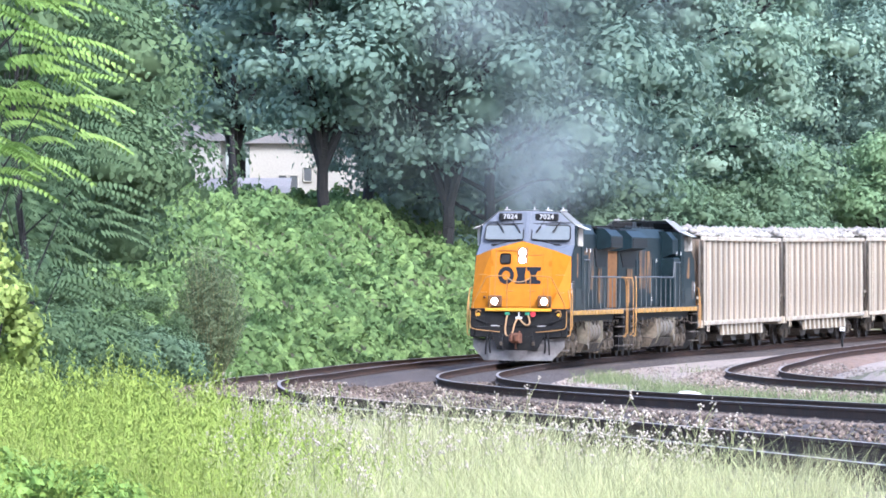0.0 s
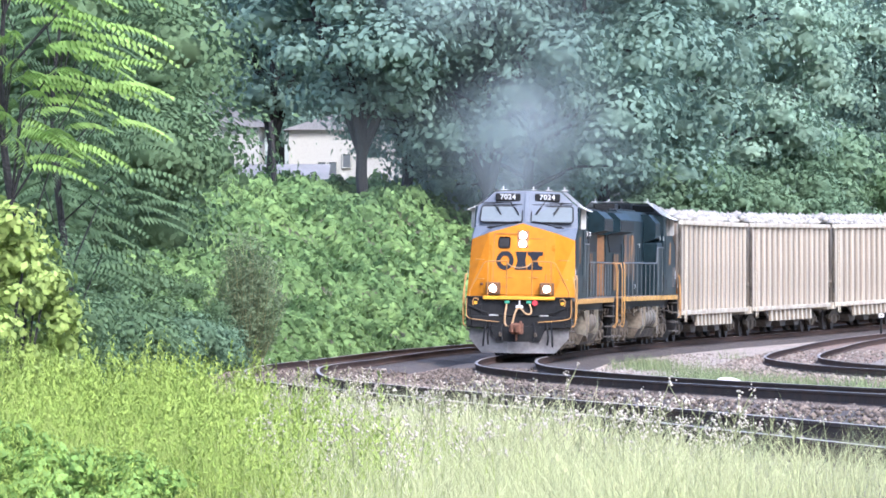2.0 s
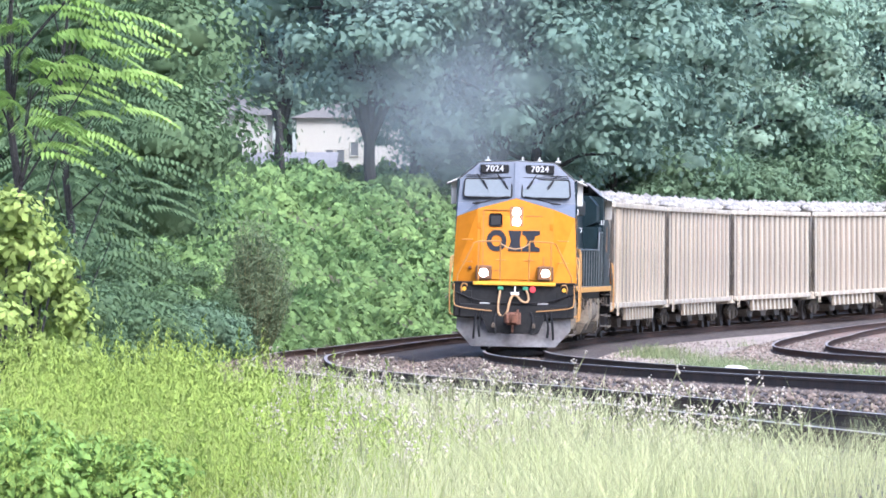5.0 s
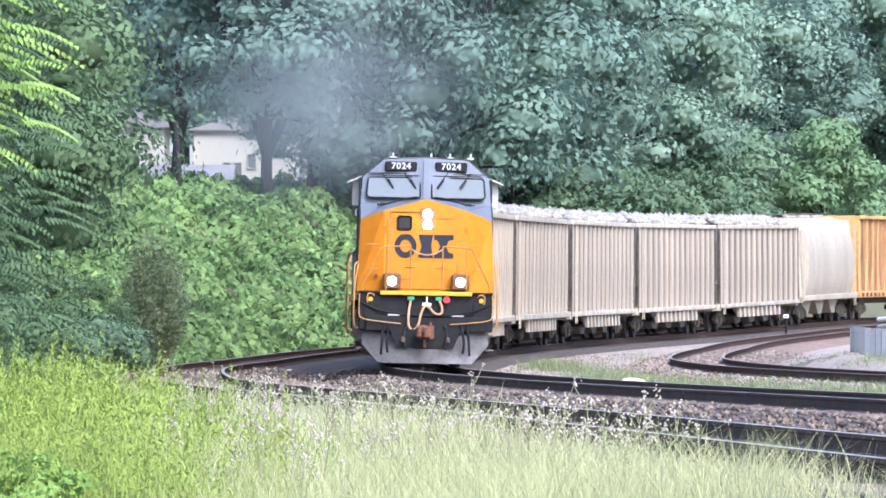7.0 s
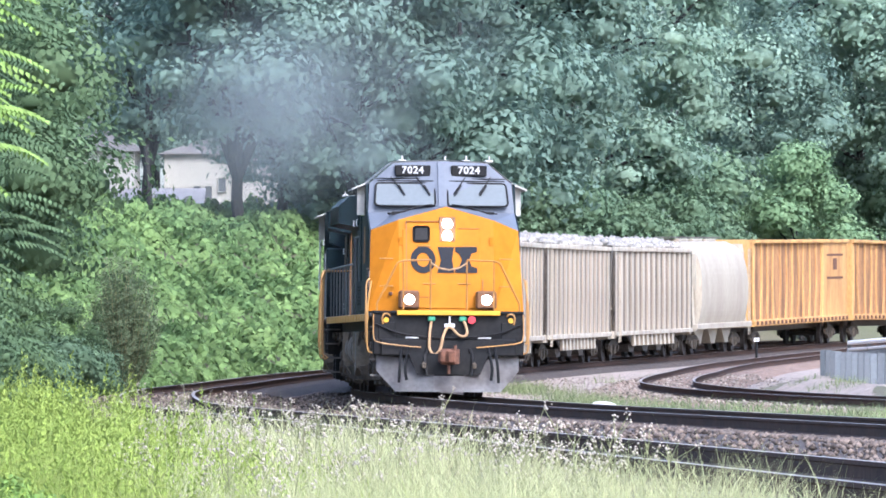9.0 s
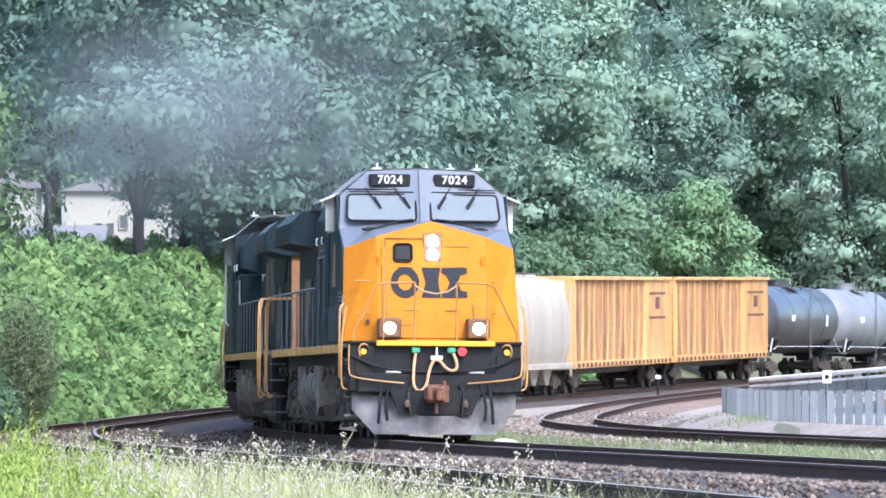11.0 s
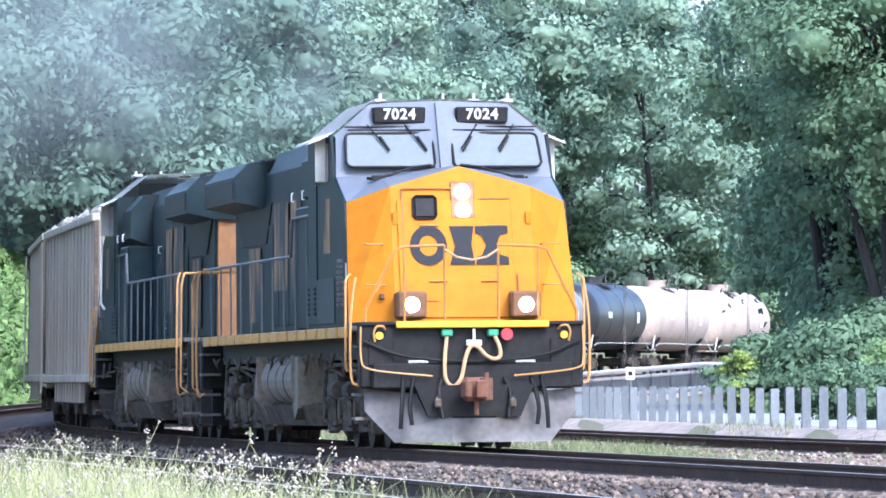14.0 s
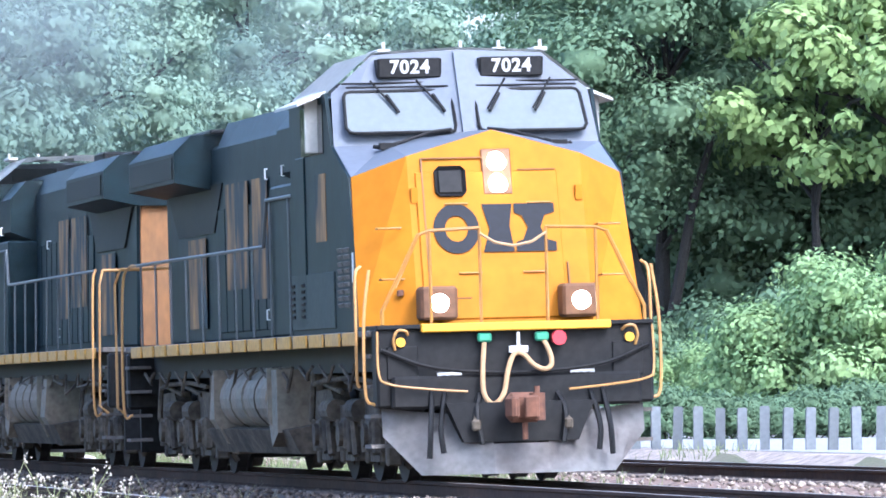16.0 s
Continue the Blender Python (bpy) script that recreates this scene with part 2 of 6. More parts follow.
RAIL = [(-0.07, -0.18), (-0.07, -0.165), (-0.012, -0.14), (-0.012, -0.045), (-0.036, -0.035), (-0.036, -0.004)]
RAIL = RAIL + [(0.036, -0.004), (0.036, -0.035), (0.012, -0.045), (0.012, -0.14), (0.07, -0.165), (0.07, -0.18)]


def build_track(name, label, side, s0, s1, bed):
    t = thing(name, label, "railway track", "railway tracks")
    strip("rail_bed", bed, [(-2.4, -0.40), (-1.55, -0.20), (0, -0.19), (1.55, -0.20), (2.4, -0.40)], s0, s1, 4, side, t)
    for g in (-0.755, 0.755):
        r = strip("rail", M_RAIL, RAIL, s0, s1, 3, lambda y, g=g: side(y) + g, t)
        strip("rail_head", M_RAILTOP, [(-0.036, -0.002), (-0.03, 0.0), (0.03, 0.0), (0.036, -0.002)], s0, s1, 3, lambda y, g=g: side(y) + g, r)
    bm = box(B(), (0, 0, 0), (2.6, 0.23, 0.17), bevel=0.012)
    tie = part("tie", bm, M_TIE, t)
    rng, first = random.Random(len(name)), True
    near = np.arange(s1, max(s0, s1 - 160), -0.56)
    for n, s in enumerate(near[:290]):
        p, d = on_line(s)
        e = Vector((-d.y, d.x, 0))
        o = tie if first else tie.copy()
        if not first:
            scene.collection.objects.link(o)
        first = False
        q = p + e * (float(side(p.y)) + rng.uniform(-0.05, 0.05))
        o.matrix_basis = Matrix.Translation((q.x, q.y, p.z - 0.245 + rng.uniform(-0.012, 0.006))) @ Matrix.Rotation(math.atan2(d.y, d.x) + math.pi / 2 + rng.uniform(-0.02, 0.02), 4, "Z")
    return t


def curve(pts, n=5):
    """A smooth line through the points given."""
    p = [Vector(q) for q in pts]
    p = [p[0] * 2 - p[1]] + p + [p[-1] * 2 - p[-2]]
    out = []
    for a, b, c, d in zip(p, p[1:], p[2:], p[3:]):
        for k in range(n):
            u = k / n
            out.append(0.5 * (b * 2 + (c - a) * u + (a * 2 - b * 5 + c * 4 - d) * u * u + (b * 3 - a - c * 3 + d) * u**3))
    return out + [p[-2]]


# ---- plants ----
def leaf_mesh(centres, normals, size, rng, jitter=0.42, aspect=1.6, fold=0.25, axis=None):
    """Folded leaves, two triangles each side of a mid rib, as vertices and faces."""
    n = len(centres)
    nrm = normals + rng.normal(0, jitter, (n, 3))
    nrm /= np.linalg.norm(nrm, axis=1, keepdims=True) + 1e-9
    a = np.cross(nrm, rng.normal(0, 1, (n, 3)) if axis is None else np.cross(axis, nrm))
    a /= np.linalg.norm(a, axis=1, keepdims=True) + 1e-9
    b = np.cross(nrm, a)
    sz = (size * rng.uniform(0.6, 1.4, n))[:, None]
    tip, base = centres + a * sz * aspect / 2, centres - a * sz * aspect / 2
    l, r = centres + b * sz / 2 + nrm * sz * fold, centres - b * sz / 2 + nrm * sz * fold
    v = np.stack([base, l, tip, r], 1).reshape(-1, 3)
    k = np.arange(n)[:, None] * 4
    f = np.concatenate([k + [[0, 2, 1]], k + [[0, 3, 2]]], 0)
    return v, f


def np_mesh(name, v, f, mat):
    me = bpy.data.meshes.new(name)
    f = np.asarray(f)
    me.vertices.add(len(v))
    me.vertices.foreach_set("co", np.asarray(v, np.float32).ravel())
    me.loops.add(f.size)
    me.loops.foreach_set("vertex_index", f.ravel().astype(np.int32))
    me.polygons.add(len(f))
    me.polygons.foreach_set("loop_start", (np.arange(len(f)) * f.shape[1]).astype(np.int32))
    me.polygons.foreach_set("loop_total", np.full(len(f), f.shape[1], np.int32))
    me.update(calc_edges=True)
    me.validate()
    me.materials.append(mat)
    return me


def crown_points(rng, height, width, low, clumps, leaves, clump_r):
    """Clump centres and sizes, leaf places and outward normals of a crown of uneven clumps between low and height."""
    c = []
    while len(c) < clumps:
        p = rng.uniform(-1, 1, 3)
        q = np.linalg.norm(p)
        if 0.35 < q < 1:
            taper = 1 - 0.35 * max(p[2], 0) - 0.15 * max(-p[2], 0)
            c.append((p[0] * width / 2 * taper, p[1] * width / 2 * taper, low + (p[2] * 0.5 + 0.5) * (height - low)))
    c = np.array(c)
    r = clump_r * rng.uniform(0.5, 1.55, clumps)
    w = r**2 / (r**2).sum()
    idx = rng.choice(clumps, leaves, p=w)
    d = rng.normal(0, 1, (leaves, 3))
    d /= np.linalg.norm(d, axis=1, keepdims=True)
    d[:, 2] = np.where(d[:, 2] < -0.7, -d[:, 2], d[:, 2])
    rad = rng.uniform(0.45, 1.0, (leaves, 1)) + rng.exponential(0.10, (leaves, 1))
    ripple = 1 + 0.22 * np.sin(d[:, :1] * 5 + idx[:, None]) * np.sin(d[:, 1:2] * 5 + 2 * idx[:, None])
    return c, r, c[idx] + d * SQUASH * r[idx][:, None] * rad * ripple, d + [0, 0, 0.25]


SQUASH = np.array([1.15, 1.15, 0.70])


def ball():
    """Vertices and faces of a coarse ball."""
    bm = B()
    bmesh.ops.create_icosphere(bm, subdivisions=2, radius=1)
    bm.verts.ensure_lookup_table()
    v = np.array([q.co[:] for q in bm.verts])
    f = np.array([[q.index for q in p.verts] for p in bm.faces])
    bm.free()
    return v, f


BALL_V, BALL_F = ball()


def soft_mesh(name, v, f, normals, mat):
    """A leaf mesh whose leaves take the light of the clump that they clothe."""
    me = np_mesh(name, v, f, mat)
    normals = normals / (np.linalg.norm(normals, axis=1, keepdims=True) + 1e-9)
    me.normals_split_custom_set_from_vertices(normals.tolist())
    return me


def crown_mesh(name, c, r, p, nrm, size, rng, mat, jitter=0.3, aspect=1.6, core=0.40):
    """Leaves over the clumps, with a solid ball added inside each to block light."""
    v, f = leaf_mesh(p, nrm, size, rng, jitter, aspect, 0.10)
    n = np.repeat(nrm + rng.normal(0, 0.13, nrm.shape), 4, 0) + rng.normal(0, 0.08, (len(v), 3))
    k = len(c)
    wob = rng.uniform(0.7, 1.15, (k, len(BALL_V), 1))
    cv = (c[:, None] + BALL_V[None] * SQUASH * (r * core)[:, None, None] * wob).reshape(-1, 3)
    cf = (BALL_F[None] + (np.arange(k) * len(BALL_V))[:, None, None]).reshape(-1, 3) + len(v)
    cn = np.tile(BALL_V, (k, 1))
    return soft_mesh(name, np.concatenate([v, cv]), np.concatenate([f, cf]), np.concatenate([n, cn]), mat)


def make_tree(label, mat, seed, height, width, low, clumps=60, leaves=9000, size=0.3, clump_r=1.1, group="trees", limbs=9, name="tree", jitter=0.3):
    """A tree of unit place: tapered trunk with limbs, and a crown of leaf clumps."""
    rng = np.random.default_rng(seed)
    t = thing(name, label, "tree", group)
    cl, cr, p, nrm = crown_points(rng, height, width, low, clumps, leaves, clump_r)
    bm = B()
    r0 = 0.014 * height + 0.04
    lean = rng.normal(0, 0.03, 2)
    pts = [Vector((lean[0] * h + 0.12 * math.sin(h * 0.8 + seed), lean[1] * h + 0.12 * math.cos(h * 0.7), h)) for h in np.linspace(-0.5, height * 0.8, 8)]
    for i, (a, b) in enumerate(zip(pts, pts[1:])):
        rod(bm, a, b, r0 * (1 - i / 8.5), 8, r0 * (1 - (i + 1) / 8.5))
    order = rng.permutation(len(cl))[:limbs]
    for j in order:
        h = max(low * 0.7, min(cl[j][2] - 1.0, height * 0.65))
        k = (h + 0.5) / (height * 0.8 + 0.5) * 7
        i = int(min(k, 6))
        a = pts[i].lerp(pts[i + 1], min(k - i, 1))
        b = Vector(cl[j])
        m = a.lerp(b, 0.5) + Vector((0, 0, 0.12 * (b - a).length))
        rod(bm, a, m, r0 * 0.38, 6, r0 * 0.25)
        rod(bm, m, b, r0 * 0.25, 6, 0.02)
    if limbs > 12:
        for a, k in ((0.3, 0.55), (2.6, 0.5), (4.4, 0.42)):
            b = pts[2] + Vector((2.0 * math.cos(a), 1.2 * math.sin(a), 3.6))
            rod(bm, pts[1].lerp(pts[2], 0.4), b, r0 * 0.75, 8, r0 * k)
            rod(bm, b, b + Vector((1.0 * math.cos(a + 0.6), 0.8, 3.2)), r0 * k, 7, 0.05)
    part("trunk", bm, M_BARK, t)
    o = new("crown", crown_mesh("crown", cl, cr, p, nrm, size, rng, mat, jitter))
    o.parent = t
    return t


def spot(mx, d):
    """A place on the ground d metres away, on the sight line numbered mx."""
    x = (mx - 784) / 13210 * d
    return x, d, float(land(x, d))


# ---- paint of the train ----
M_YELLOW = material("locomotive_yellow", (0.40, 0.145, 0.006), 0.6, vary=0.07, scale=1.5, second=(0.33, 0.115, 0.006), second_amount=0.4, second_scale=1.2, spec=0.12)
M_DULLYEL = material("dull_yellow_paint", (0.20, 0.088, 0.024), 0.7, vary=0.2, second=(0.11, 0.058, 0.024), second_amount=0.8, second_scale=1.4, stretch=(1, 1, 0.4))
M_BARYEL = material("step_yellow", (0.64, 0.33, 0.012), 0.5, vary=0.06)
M_BLUE = material("dark_blue_paint", (0.0055, 0.0145, 0.0185), 0.5, vary=0.3, scale=1.0, second=(0.015, 0.026, 0.030), second_amount=0.7, second_scale=0.7, spec=0.12)
M_CABGREY = material("grey_blue_paint", (0.122, 0.137, 0.162), 0.55, vary=0.06, second=(0.098, 0.110, 0.130), second_scale=1.0, spec=0.25)
M_ROOF = material("pale_roof_paint", (0.42, 0.42, 0.39), 0.6, vary=0.1, second=(0.35, 0.34, 0.30), second_scale=1.0)
M_BLACK = material("black_steel", (0.0095, 0.0098, 0.0105), 0.6, vary=0.3, second=(0.016, 0.014, 0.012), second_scale=1.5, spec=0.2)
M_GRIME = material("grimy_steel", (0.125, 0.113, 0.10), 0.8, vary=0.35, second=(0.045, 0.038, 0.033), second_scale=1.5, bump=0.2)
M_BOGIE = material("sooty_cast_steel", (0.095, 0.078, 0.058), 0.85, vary=0.4, second=(0.022, 0.020, 0.018), second_amount=0.8, second_scale=2.0, bump=0.2, spec=0.2)
M_PLOW = material("grey_plow_paint", (0.25, 0.245, 0.245), 0.6, vary=0.15, second=(0.12, 0.10, 0.09), second_amount=0.8, second_scale=1.4)
M_RUST = material("rust", (0.13, 0.055, 0.030), 0.85, vary=0.35, second=(0.07, 0.035, 0.022), second_scale=3)
M_HOSE = material("tan_hose", (0.42, 0.265, 0.130), 0.7, vary=0.15)
M_HANDRAIL = material("tan_handrail", (0.40, 0.215, 0.065), 0.5, vary=0.1)
M_FRONTRAIL = material("yellow_pipe_paint", (0.31, 0.140, 0.020), 0.5, vary=0.12)
M_EMBLEM = material("navy_emblem_paint", (0.0055, 0.0075, 0.013), 0.5, vary=0.25, spec=0.15)
M_GREYRAIL = material("grey_handrail", (0.095, 0.105, 0.11), 0.5, vary=0.1)
# pale sky reflection is put into the windscreens' base colour
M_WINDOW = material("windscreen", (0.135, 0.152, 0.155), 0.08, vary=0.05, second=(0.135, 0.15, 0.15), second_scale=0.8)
M_GLASSDARK = material("dark_glass", (0.012, 0.014, 0.016), 0.08, vary=0.0)
M_LAMP = material("lit_lamp", (1, 0.95, 0.85), 0.3, vary=0.0, emit=(1.0, 0.90, 0.74, 9.0))
M_LAMPOFF = material("unlit_lamp", (0.6, 0.6, 0.58), 0.15, vary=0.0)
M_WHITE = material("white_paint", (0.78, 0.78, 0.75), 0.5, vary=0.06)
M_DIGIT = material("white_digits", (0.42, 0.42, 0.41), 0.6, vary=0.03)
M_RED = material("red_fitting", (0.50, 0.03, 0.04), 0.5, vary=0.1)
M_GREEN = material("green_fitting", (0.05, 0.28, 0.16), 0.5, vary=0.1)
M_STRIPE = material("faded_yellow_stripe", (0.46, 0.245, 0.04), 0.6, vary=0.2, second=(0.34, 0.23, 0.10), second_scale=2)
M_MARKS = material("faded_yellow_marks", (0.008, 0.016, 0.019), 0.7, vary=0.35, scale=2.0, second=(0.34, 0.165, 0.042), second_amount=1.0, second_scale=2.2, stretch=(1, 1, 0.35))
M_PANEL = material("grey_green_panel", (0.026, 0.036, 0.036), 0.6, vary=0.2, second=(0.04, 0.048, 0.044), second_scale=1.5, spec=0.2)
M_TANKTOP = material("dusty_grey_steel", (0.165, 0.134, 0.096), 0.8, vary=0.3, second=(0.085, 0.115, 0.10), second_scale=1.5)
M_WHEEL = material("wheel_steel", (0.045, 0.038, 0.034), 0.7, metal=0.3, vary=0.25)
M_HOUSING = material("worn_lamp_housing", (0.135, 0.060, 0.022), 0.7, vary=0.25, second=(0.10, 0.05, 0.03), second_scale=3)


def digits(text, size, mat, parent, at):
    """Raised characters from the built-in font as a mesh, facing -y."""
    cu = bpy.data.curves.new("characters", "FONT")
    cu.body, cu.size, cu.extrude, cu.align_x, cu.align_y, cu.offset, cu.space_character = text, size, 0.004, "CENTER", "CENTER", 0.006, 1.12
    tmp = new("characters", cu)
    me = bpy.data.meshes.new_from_object(tmp.evaluated_get(bpy.context.evaluated_depsgraph_get()))
    bpy.data.objects.remove(tmp)
    me.materials.append(mat)
    ob = new("road_number", me)
    ob.parent = parent
    ob.matrix_basis = pose(*at, 90, 0, 0)
    return ob


WHEELS = []


def wheelset(parent, y, z, r):
    """An axle with two flanged wheels, as one part that turns about its axle."""
    bm = B()
    for s in (-1, 1):
        rod(bm, (s * 0.70, 0, 0), (s * 0.83, 0, 0), r, 24)
        rod(bm, (s * 0.68, 0, 0), (s * 0.70, 0, 0), r + 0.028, 24)
        rod(bm, (s * 0.83, 0, 0), (s * 0.86, 0, 0), r * 0.3, 10)
        for k in range(4):
            a = k * math.pi / 2
            box(bm, (s * 0.835, 0.55 * r * math.cos(a), 0.55 * r * math.sin(a)), (0.02, 0.12, 0.12))
    rod(bm, (-0.7, 0, 0), (0.7, 0, 0), 0.09, 10)
    o = part("wheelset", bm, M_WHEEL, parent)
    o.location = (0, y, z)
    WHEELS.append((o, y, z, r))
    return o


def loco_bogie(parent, yc):
    """A three-axle bogie: cast side frames with pedestals, springs, brake cylinders, motors and sand pipes."""
    bm = B()
    for s in (-1, 1):
        x = s * 1.06
        prism(bm, [(-2.45, 0.72), (-2.3, 1.02), (-1.25, 1.05), (-0.95, 0.86), (0.95, 0.86), (1.25, 1.05), (2.3, 1.02), (2.45, 0.72), (1.9, 0.62), (-1.9, 0.62)], 0, x - 0.10, x + 0.10)
        for y in (-1.75, 0, 1.75):
            for e in (-1, 1):
                prism(bm, [(y + e * 0.22, 0.75), (y + e * 0.46, 0.75), (y + e * 0.40, 0.24), (y + e * 0.24, 0.24)], 0, x - 0.08, x + 0.12)
                rod(bm, (x + s * 0.10, y + e * 0.36, 0.34), (x + s * 0.10, y + e * 0.36, 0.70), 0.085, 8)
            box(bm, (x + s * 0.11, y, 0.53), (0.14, 0.36, 0.38), bevel=0.04)
            rod(bm, (x + s * 0.15, y, 0.53), (x + s * 0.23, y, 0.53), 0.13, 12)
            box(bm, (x + s * 0.02, y, 0.27), (0.14, 0.62, 0.07))
        for y in (-0.88, 0.88):
            rod(bm, (x + s * 0.13, y - 0.30, 0.80), (x + s * 0.13, y + 0.30, 0.80), 0.13, 12)
            rod(bm, (x + s * 0.16, y, 0.30), (x + s * 0.16, y + 0.20, 0.80), 0.045, 6)
            box(bm, (x, y, 0.42), (0.10, 0.20, 0.42), bevel=0.02)
            rod(bm, (x + s * 0.10, y - 0.5, 1.0), (x + s * 0.18, y + 0.5, 1.12), 0.03, 6)
        for y in (-2.42, 2.42):
            box(bm, (x, y, 0.50), (0.16, 0.16, 0.62), bevel=0.02)
            pipe(bm, [(x + s * 0.1, y, 1.25), (x + s * 0.14, y, 0.7), (x - s * 0.2, y * 0.97, 0.16)], 0.035)
        pipe(bm, [(x + s * 0.14, -2.2, 1.10), (x + s * 0.2, -1.0, 1.16), (x + s * 0.2, 1.0, 1.14), (x + s * 0.14, 2.2, 1.10)], 0.03)
    box(bm, (0, 0, 0.85), (1.9, 1.0, 0.3))
    for v in bm.verts:
        v.co.y += yc
    b = part("bogie", bm, M_BOGIE, parent, "grimy three-axle steel bogie")
    for y in (-1.75, 0, 1.75):
        part("traction_motor", rod(box(B(), (0, yc + y + 0.45, 0.62), (1.25, 0.75, 0.62), bevel=0.08), (-0.62, yc + y, 0.53), (0.62, yc + y, 0.53), 0.34, 12), M_BLACK, b)
        wheelset(b, yc + y, 0.53, 0.53)


def build_locomotive(label, lit):
    """A six-axle wide-cab freight locomotive; -y is ahead, y = -9.95 is the foot of the nose."""
    t = thing("locomotive", label, "locomotive", "locomotives")
    O = -9.95

    def put(name, bm, mat, lab="", parent=t, smooth=False):
        for v in bm.verts:
            v.co.y += O
        return part(name, bm, mat, parent, lab, smooth)

    # frame, walkway and stripe
    bm = box(B(), (0, 9.6, 1.40), (2.35, 20.0, 0.36))
    put("underframe", bm, M_BLACK)
    put("walkway", box(B(), (0, 9.6, 1.62), (3.08, 20.2, 0.07), bevel=0.01), M_GRIME)
    for s in (-1, 1):
        for k in range(16):
            y0 = 0.1 + k * 1.19
            put("stripe", box(B(), (s * 1.552, y0 + 0.54, 1.575), (0.03, 0.95, 0.145), bevel=0.008), M_STRIPE)
    # nose: five-sided front with a gabled top, leaning back
    def ny(z):
        return -0.30 + (z - 1.7) * 0.30
    bm = B()
    F = [(-0.95, 1.70), (0.95, 1.70), (0.95, 3.53), (0, 3.80), (-0.95, 3.53)]
    fr = [bm.verts.new((x, ny(z), z)) for x, z in F]
    L = [bm.verts.new(p) for p in ((-1.55, 0.02, 1.70), (-1.48, 0.74, 3.33))]
    R = [bm.verts.new(p) for p in ((1.55, 0.02, 1.70), (1.48, 0.74, 3.33))]
    bm.faces.new(fr)
    bm.faces.new((L[0], fr[0], fr[4], L[1]))
    bm.faces.new((fr[1], R[0], R[1], fr[2]))
    nose = put("nose", bm, M_YELLOW, "bright yellow nose")
    # grey upper nose, cab and its roof
    bm = B()
    lo = [(-1.48, 0.74, 3.33), (-0.95, ny(3.53), 3.53), (0, ny(3.8), 3.80), (0.95, ny(3.53), 3.53), (1.48, 0.74, 3.33)]
    hi = [(-1.48, 1.87, 3.70), (-0.9, 1.83, 3.72), (0, 1.76, 3.84), (0.9, 1.83, 3.72), (1.48, 1.87, 3.70)]
    top = [(-1.44, 2.24, 4.30), (-0.95, 2.38, 4.72), (0, 2.30, 4.76), (0.95, 2.38, 4.72), (1.44, 2.24, 4.30)]
    rows = [[bm.verts.new(p) for p in r] for r in (lo, hi, top)]
    for a, b in zip(rows, rows[1:]):
        for i in range(4):
            bm.faces.new((a[i], a[i + 1], b[i + 1], b[i]))
    cab = put("cab_front", bm, M_CABGREY, "grey-blue painted cab front")
    bm = B()
    for s in (-1, 1):
        o = [(0.04, 1.70), (0.76, 3.33), (1.90, 3.70), (2.27, 4.30), (4.9, 4.30), (4.9, 1.66), (0.04, 1.66)]
        prism(bm, o, 0, s * 1.47, s * 1.51)
    box(bm, (0, 4.88, 3.0), (2.98, 0.06, 2.66))
    put("cab_side", bm, M_BLUE, "dark blue cab sides")
    bm = B()
    for a, b in (((-1.47, 4.30), (-0.95, 4.73)), ((-0.95, 4.73), (0, 4.77)), ((0, 4.77), (0.95, 4.73)), ((0.95, 4.73), (1.47, 4.30))):
        q = [bm.verts.new((x, y, z + 0.02)) for (x, z), y in ((a, 2.22 if abs(a[0]) > 1 else 2.36), (b, 2.22 if abs(b[0]) > 1 else 2.36), (b, 5.0), (a, 5.0))]
        bm.faces.new(q)
    bmesh.ops.solidify(bm, geom=bm.faces[:], thickness=0.04)
    put("cab_roof", bm, M_ROOF, "pale grey cab roof")
    for x in (-0.75, 0.12, 0.55, 1.02):
        put("roof_fitting", rod(box(B(), (x, 3.1, 4.775), (0.16, 0.7, 0.05), bevel=0.015), (x, 2.8, 4.76), (x, 2.8, 4.88), 0.022), M_ROOF)
    put("centre_post", prism(B(), [(1.76, 3.80), (1.70, 3.82), (2.24, 4.74), (2.32, 4.72)], 0, -0.06, 0.06), M_CABGREY)
    # windscreens
    for s in (-1, 1):
        def wz(u, w):
            """Place on the windscreen plane: u across, w upward."""
            p = Vector((s * (0.13 + u * 1.22), 1.80 + u * 0.05 + w * 0.36, 3.80 + w * 0.47))
            return p + Vector((0, -0.065, 0.035))
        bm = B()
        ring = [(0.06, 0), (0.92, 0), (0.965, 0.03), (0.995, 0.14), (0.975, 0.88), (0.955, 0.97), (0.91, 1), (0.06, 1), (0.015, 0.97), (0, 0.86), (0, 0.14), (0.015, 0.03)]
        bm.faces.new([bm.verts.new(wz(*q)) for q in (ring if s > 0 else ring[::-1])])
        put("windscreen", bm, M_WINDOW, "glossy windscreen with a pale reflection painted in")
        bm = B()
        pipe(bm, [wz(*q) for q in ring + ring[:1]], 0.021, 6)
        put("window_seal", bm, M_BLACK)
        bm = pipe(B(), [wz(0.02, 1.10) + Vector((0, -0.05, 0)), wz(0.95, 1.10) + Vector((0, -0.05, 0))], 0.011)
        pipe(bm, [wz(0.08, 1.20) + Vector((0, -0.02, 0)), wz(0.98, 1.20) + Vector((0, -0.02, 0))], 0.011)
        for u in (0.30, 0.72):
            top, low = wz(u, 1.26) + Vector((0, -0.05, 0)), wz(u - 0.20, 0.55) + Vector((0, -0.05, 0))
            pipe(bm, [top, low], 0.012)
            pipe(bm, [top.lerp(low, 0.5) + Vector((0.03, -0.02, 0)), low + Vector((0.02, -0.02, -0.03))], 0.02, 4)
        put("wiper", bm, M_BLACK)
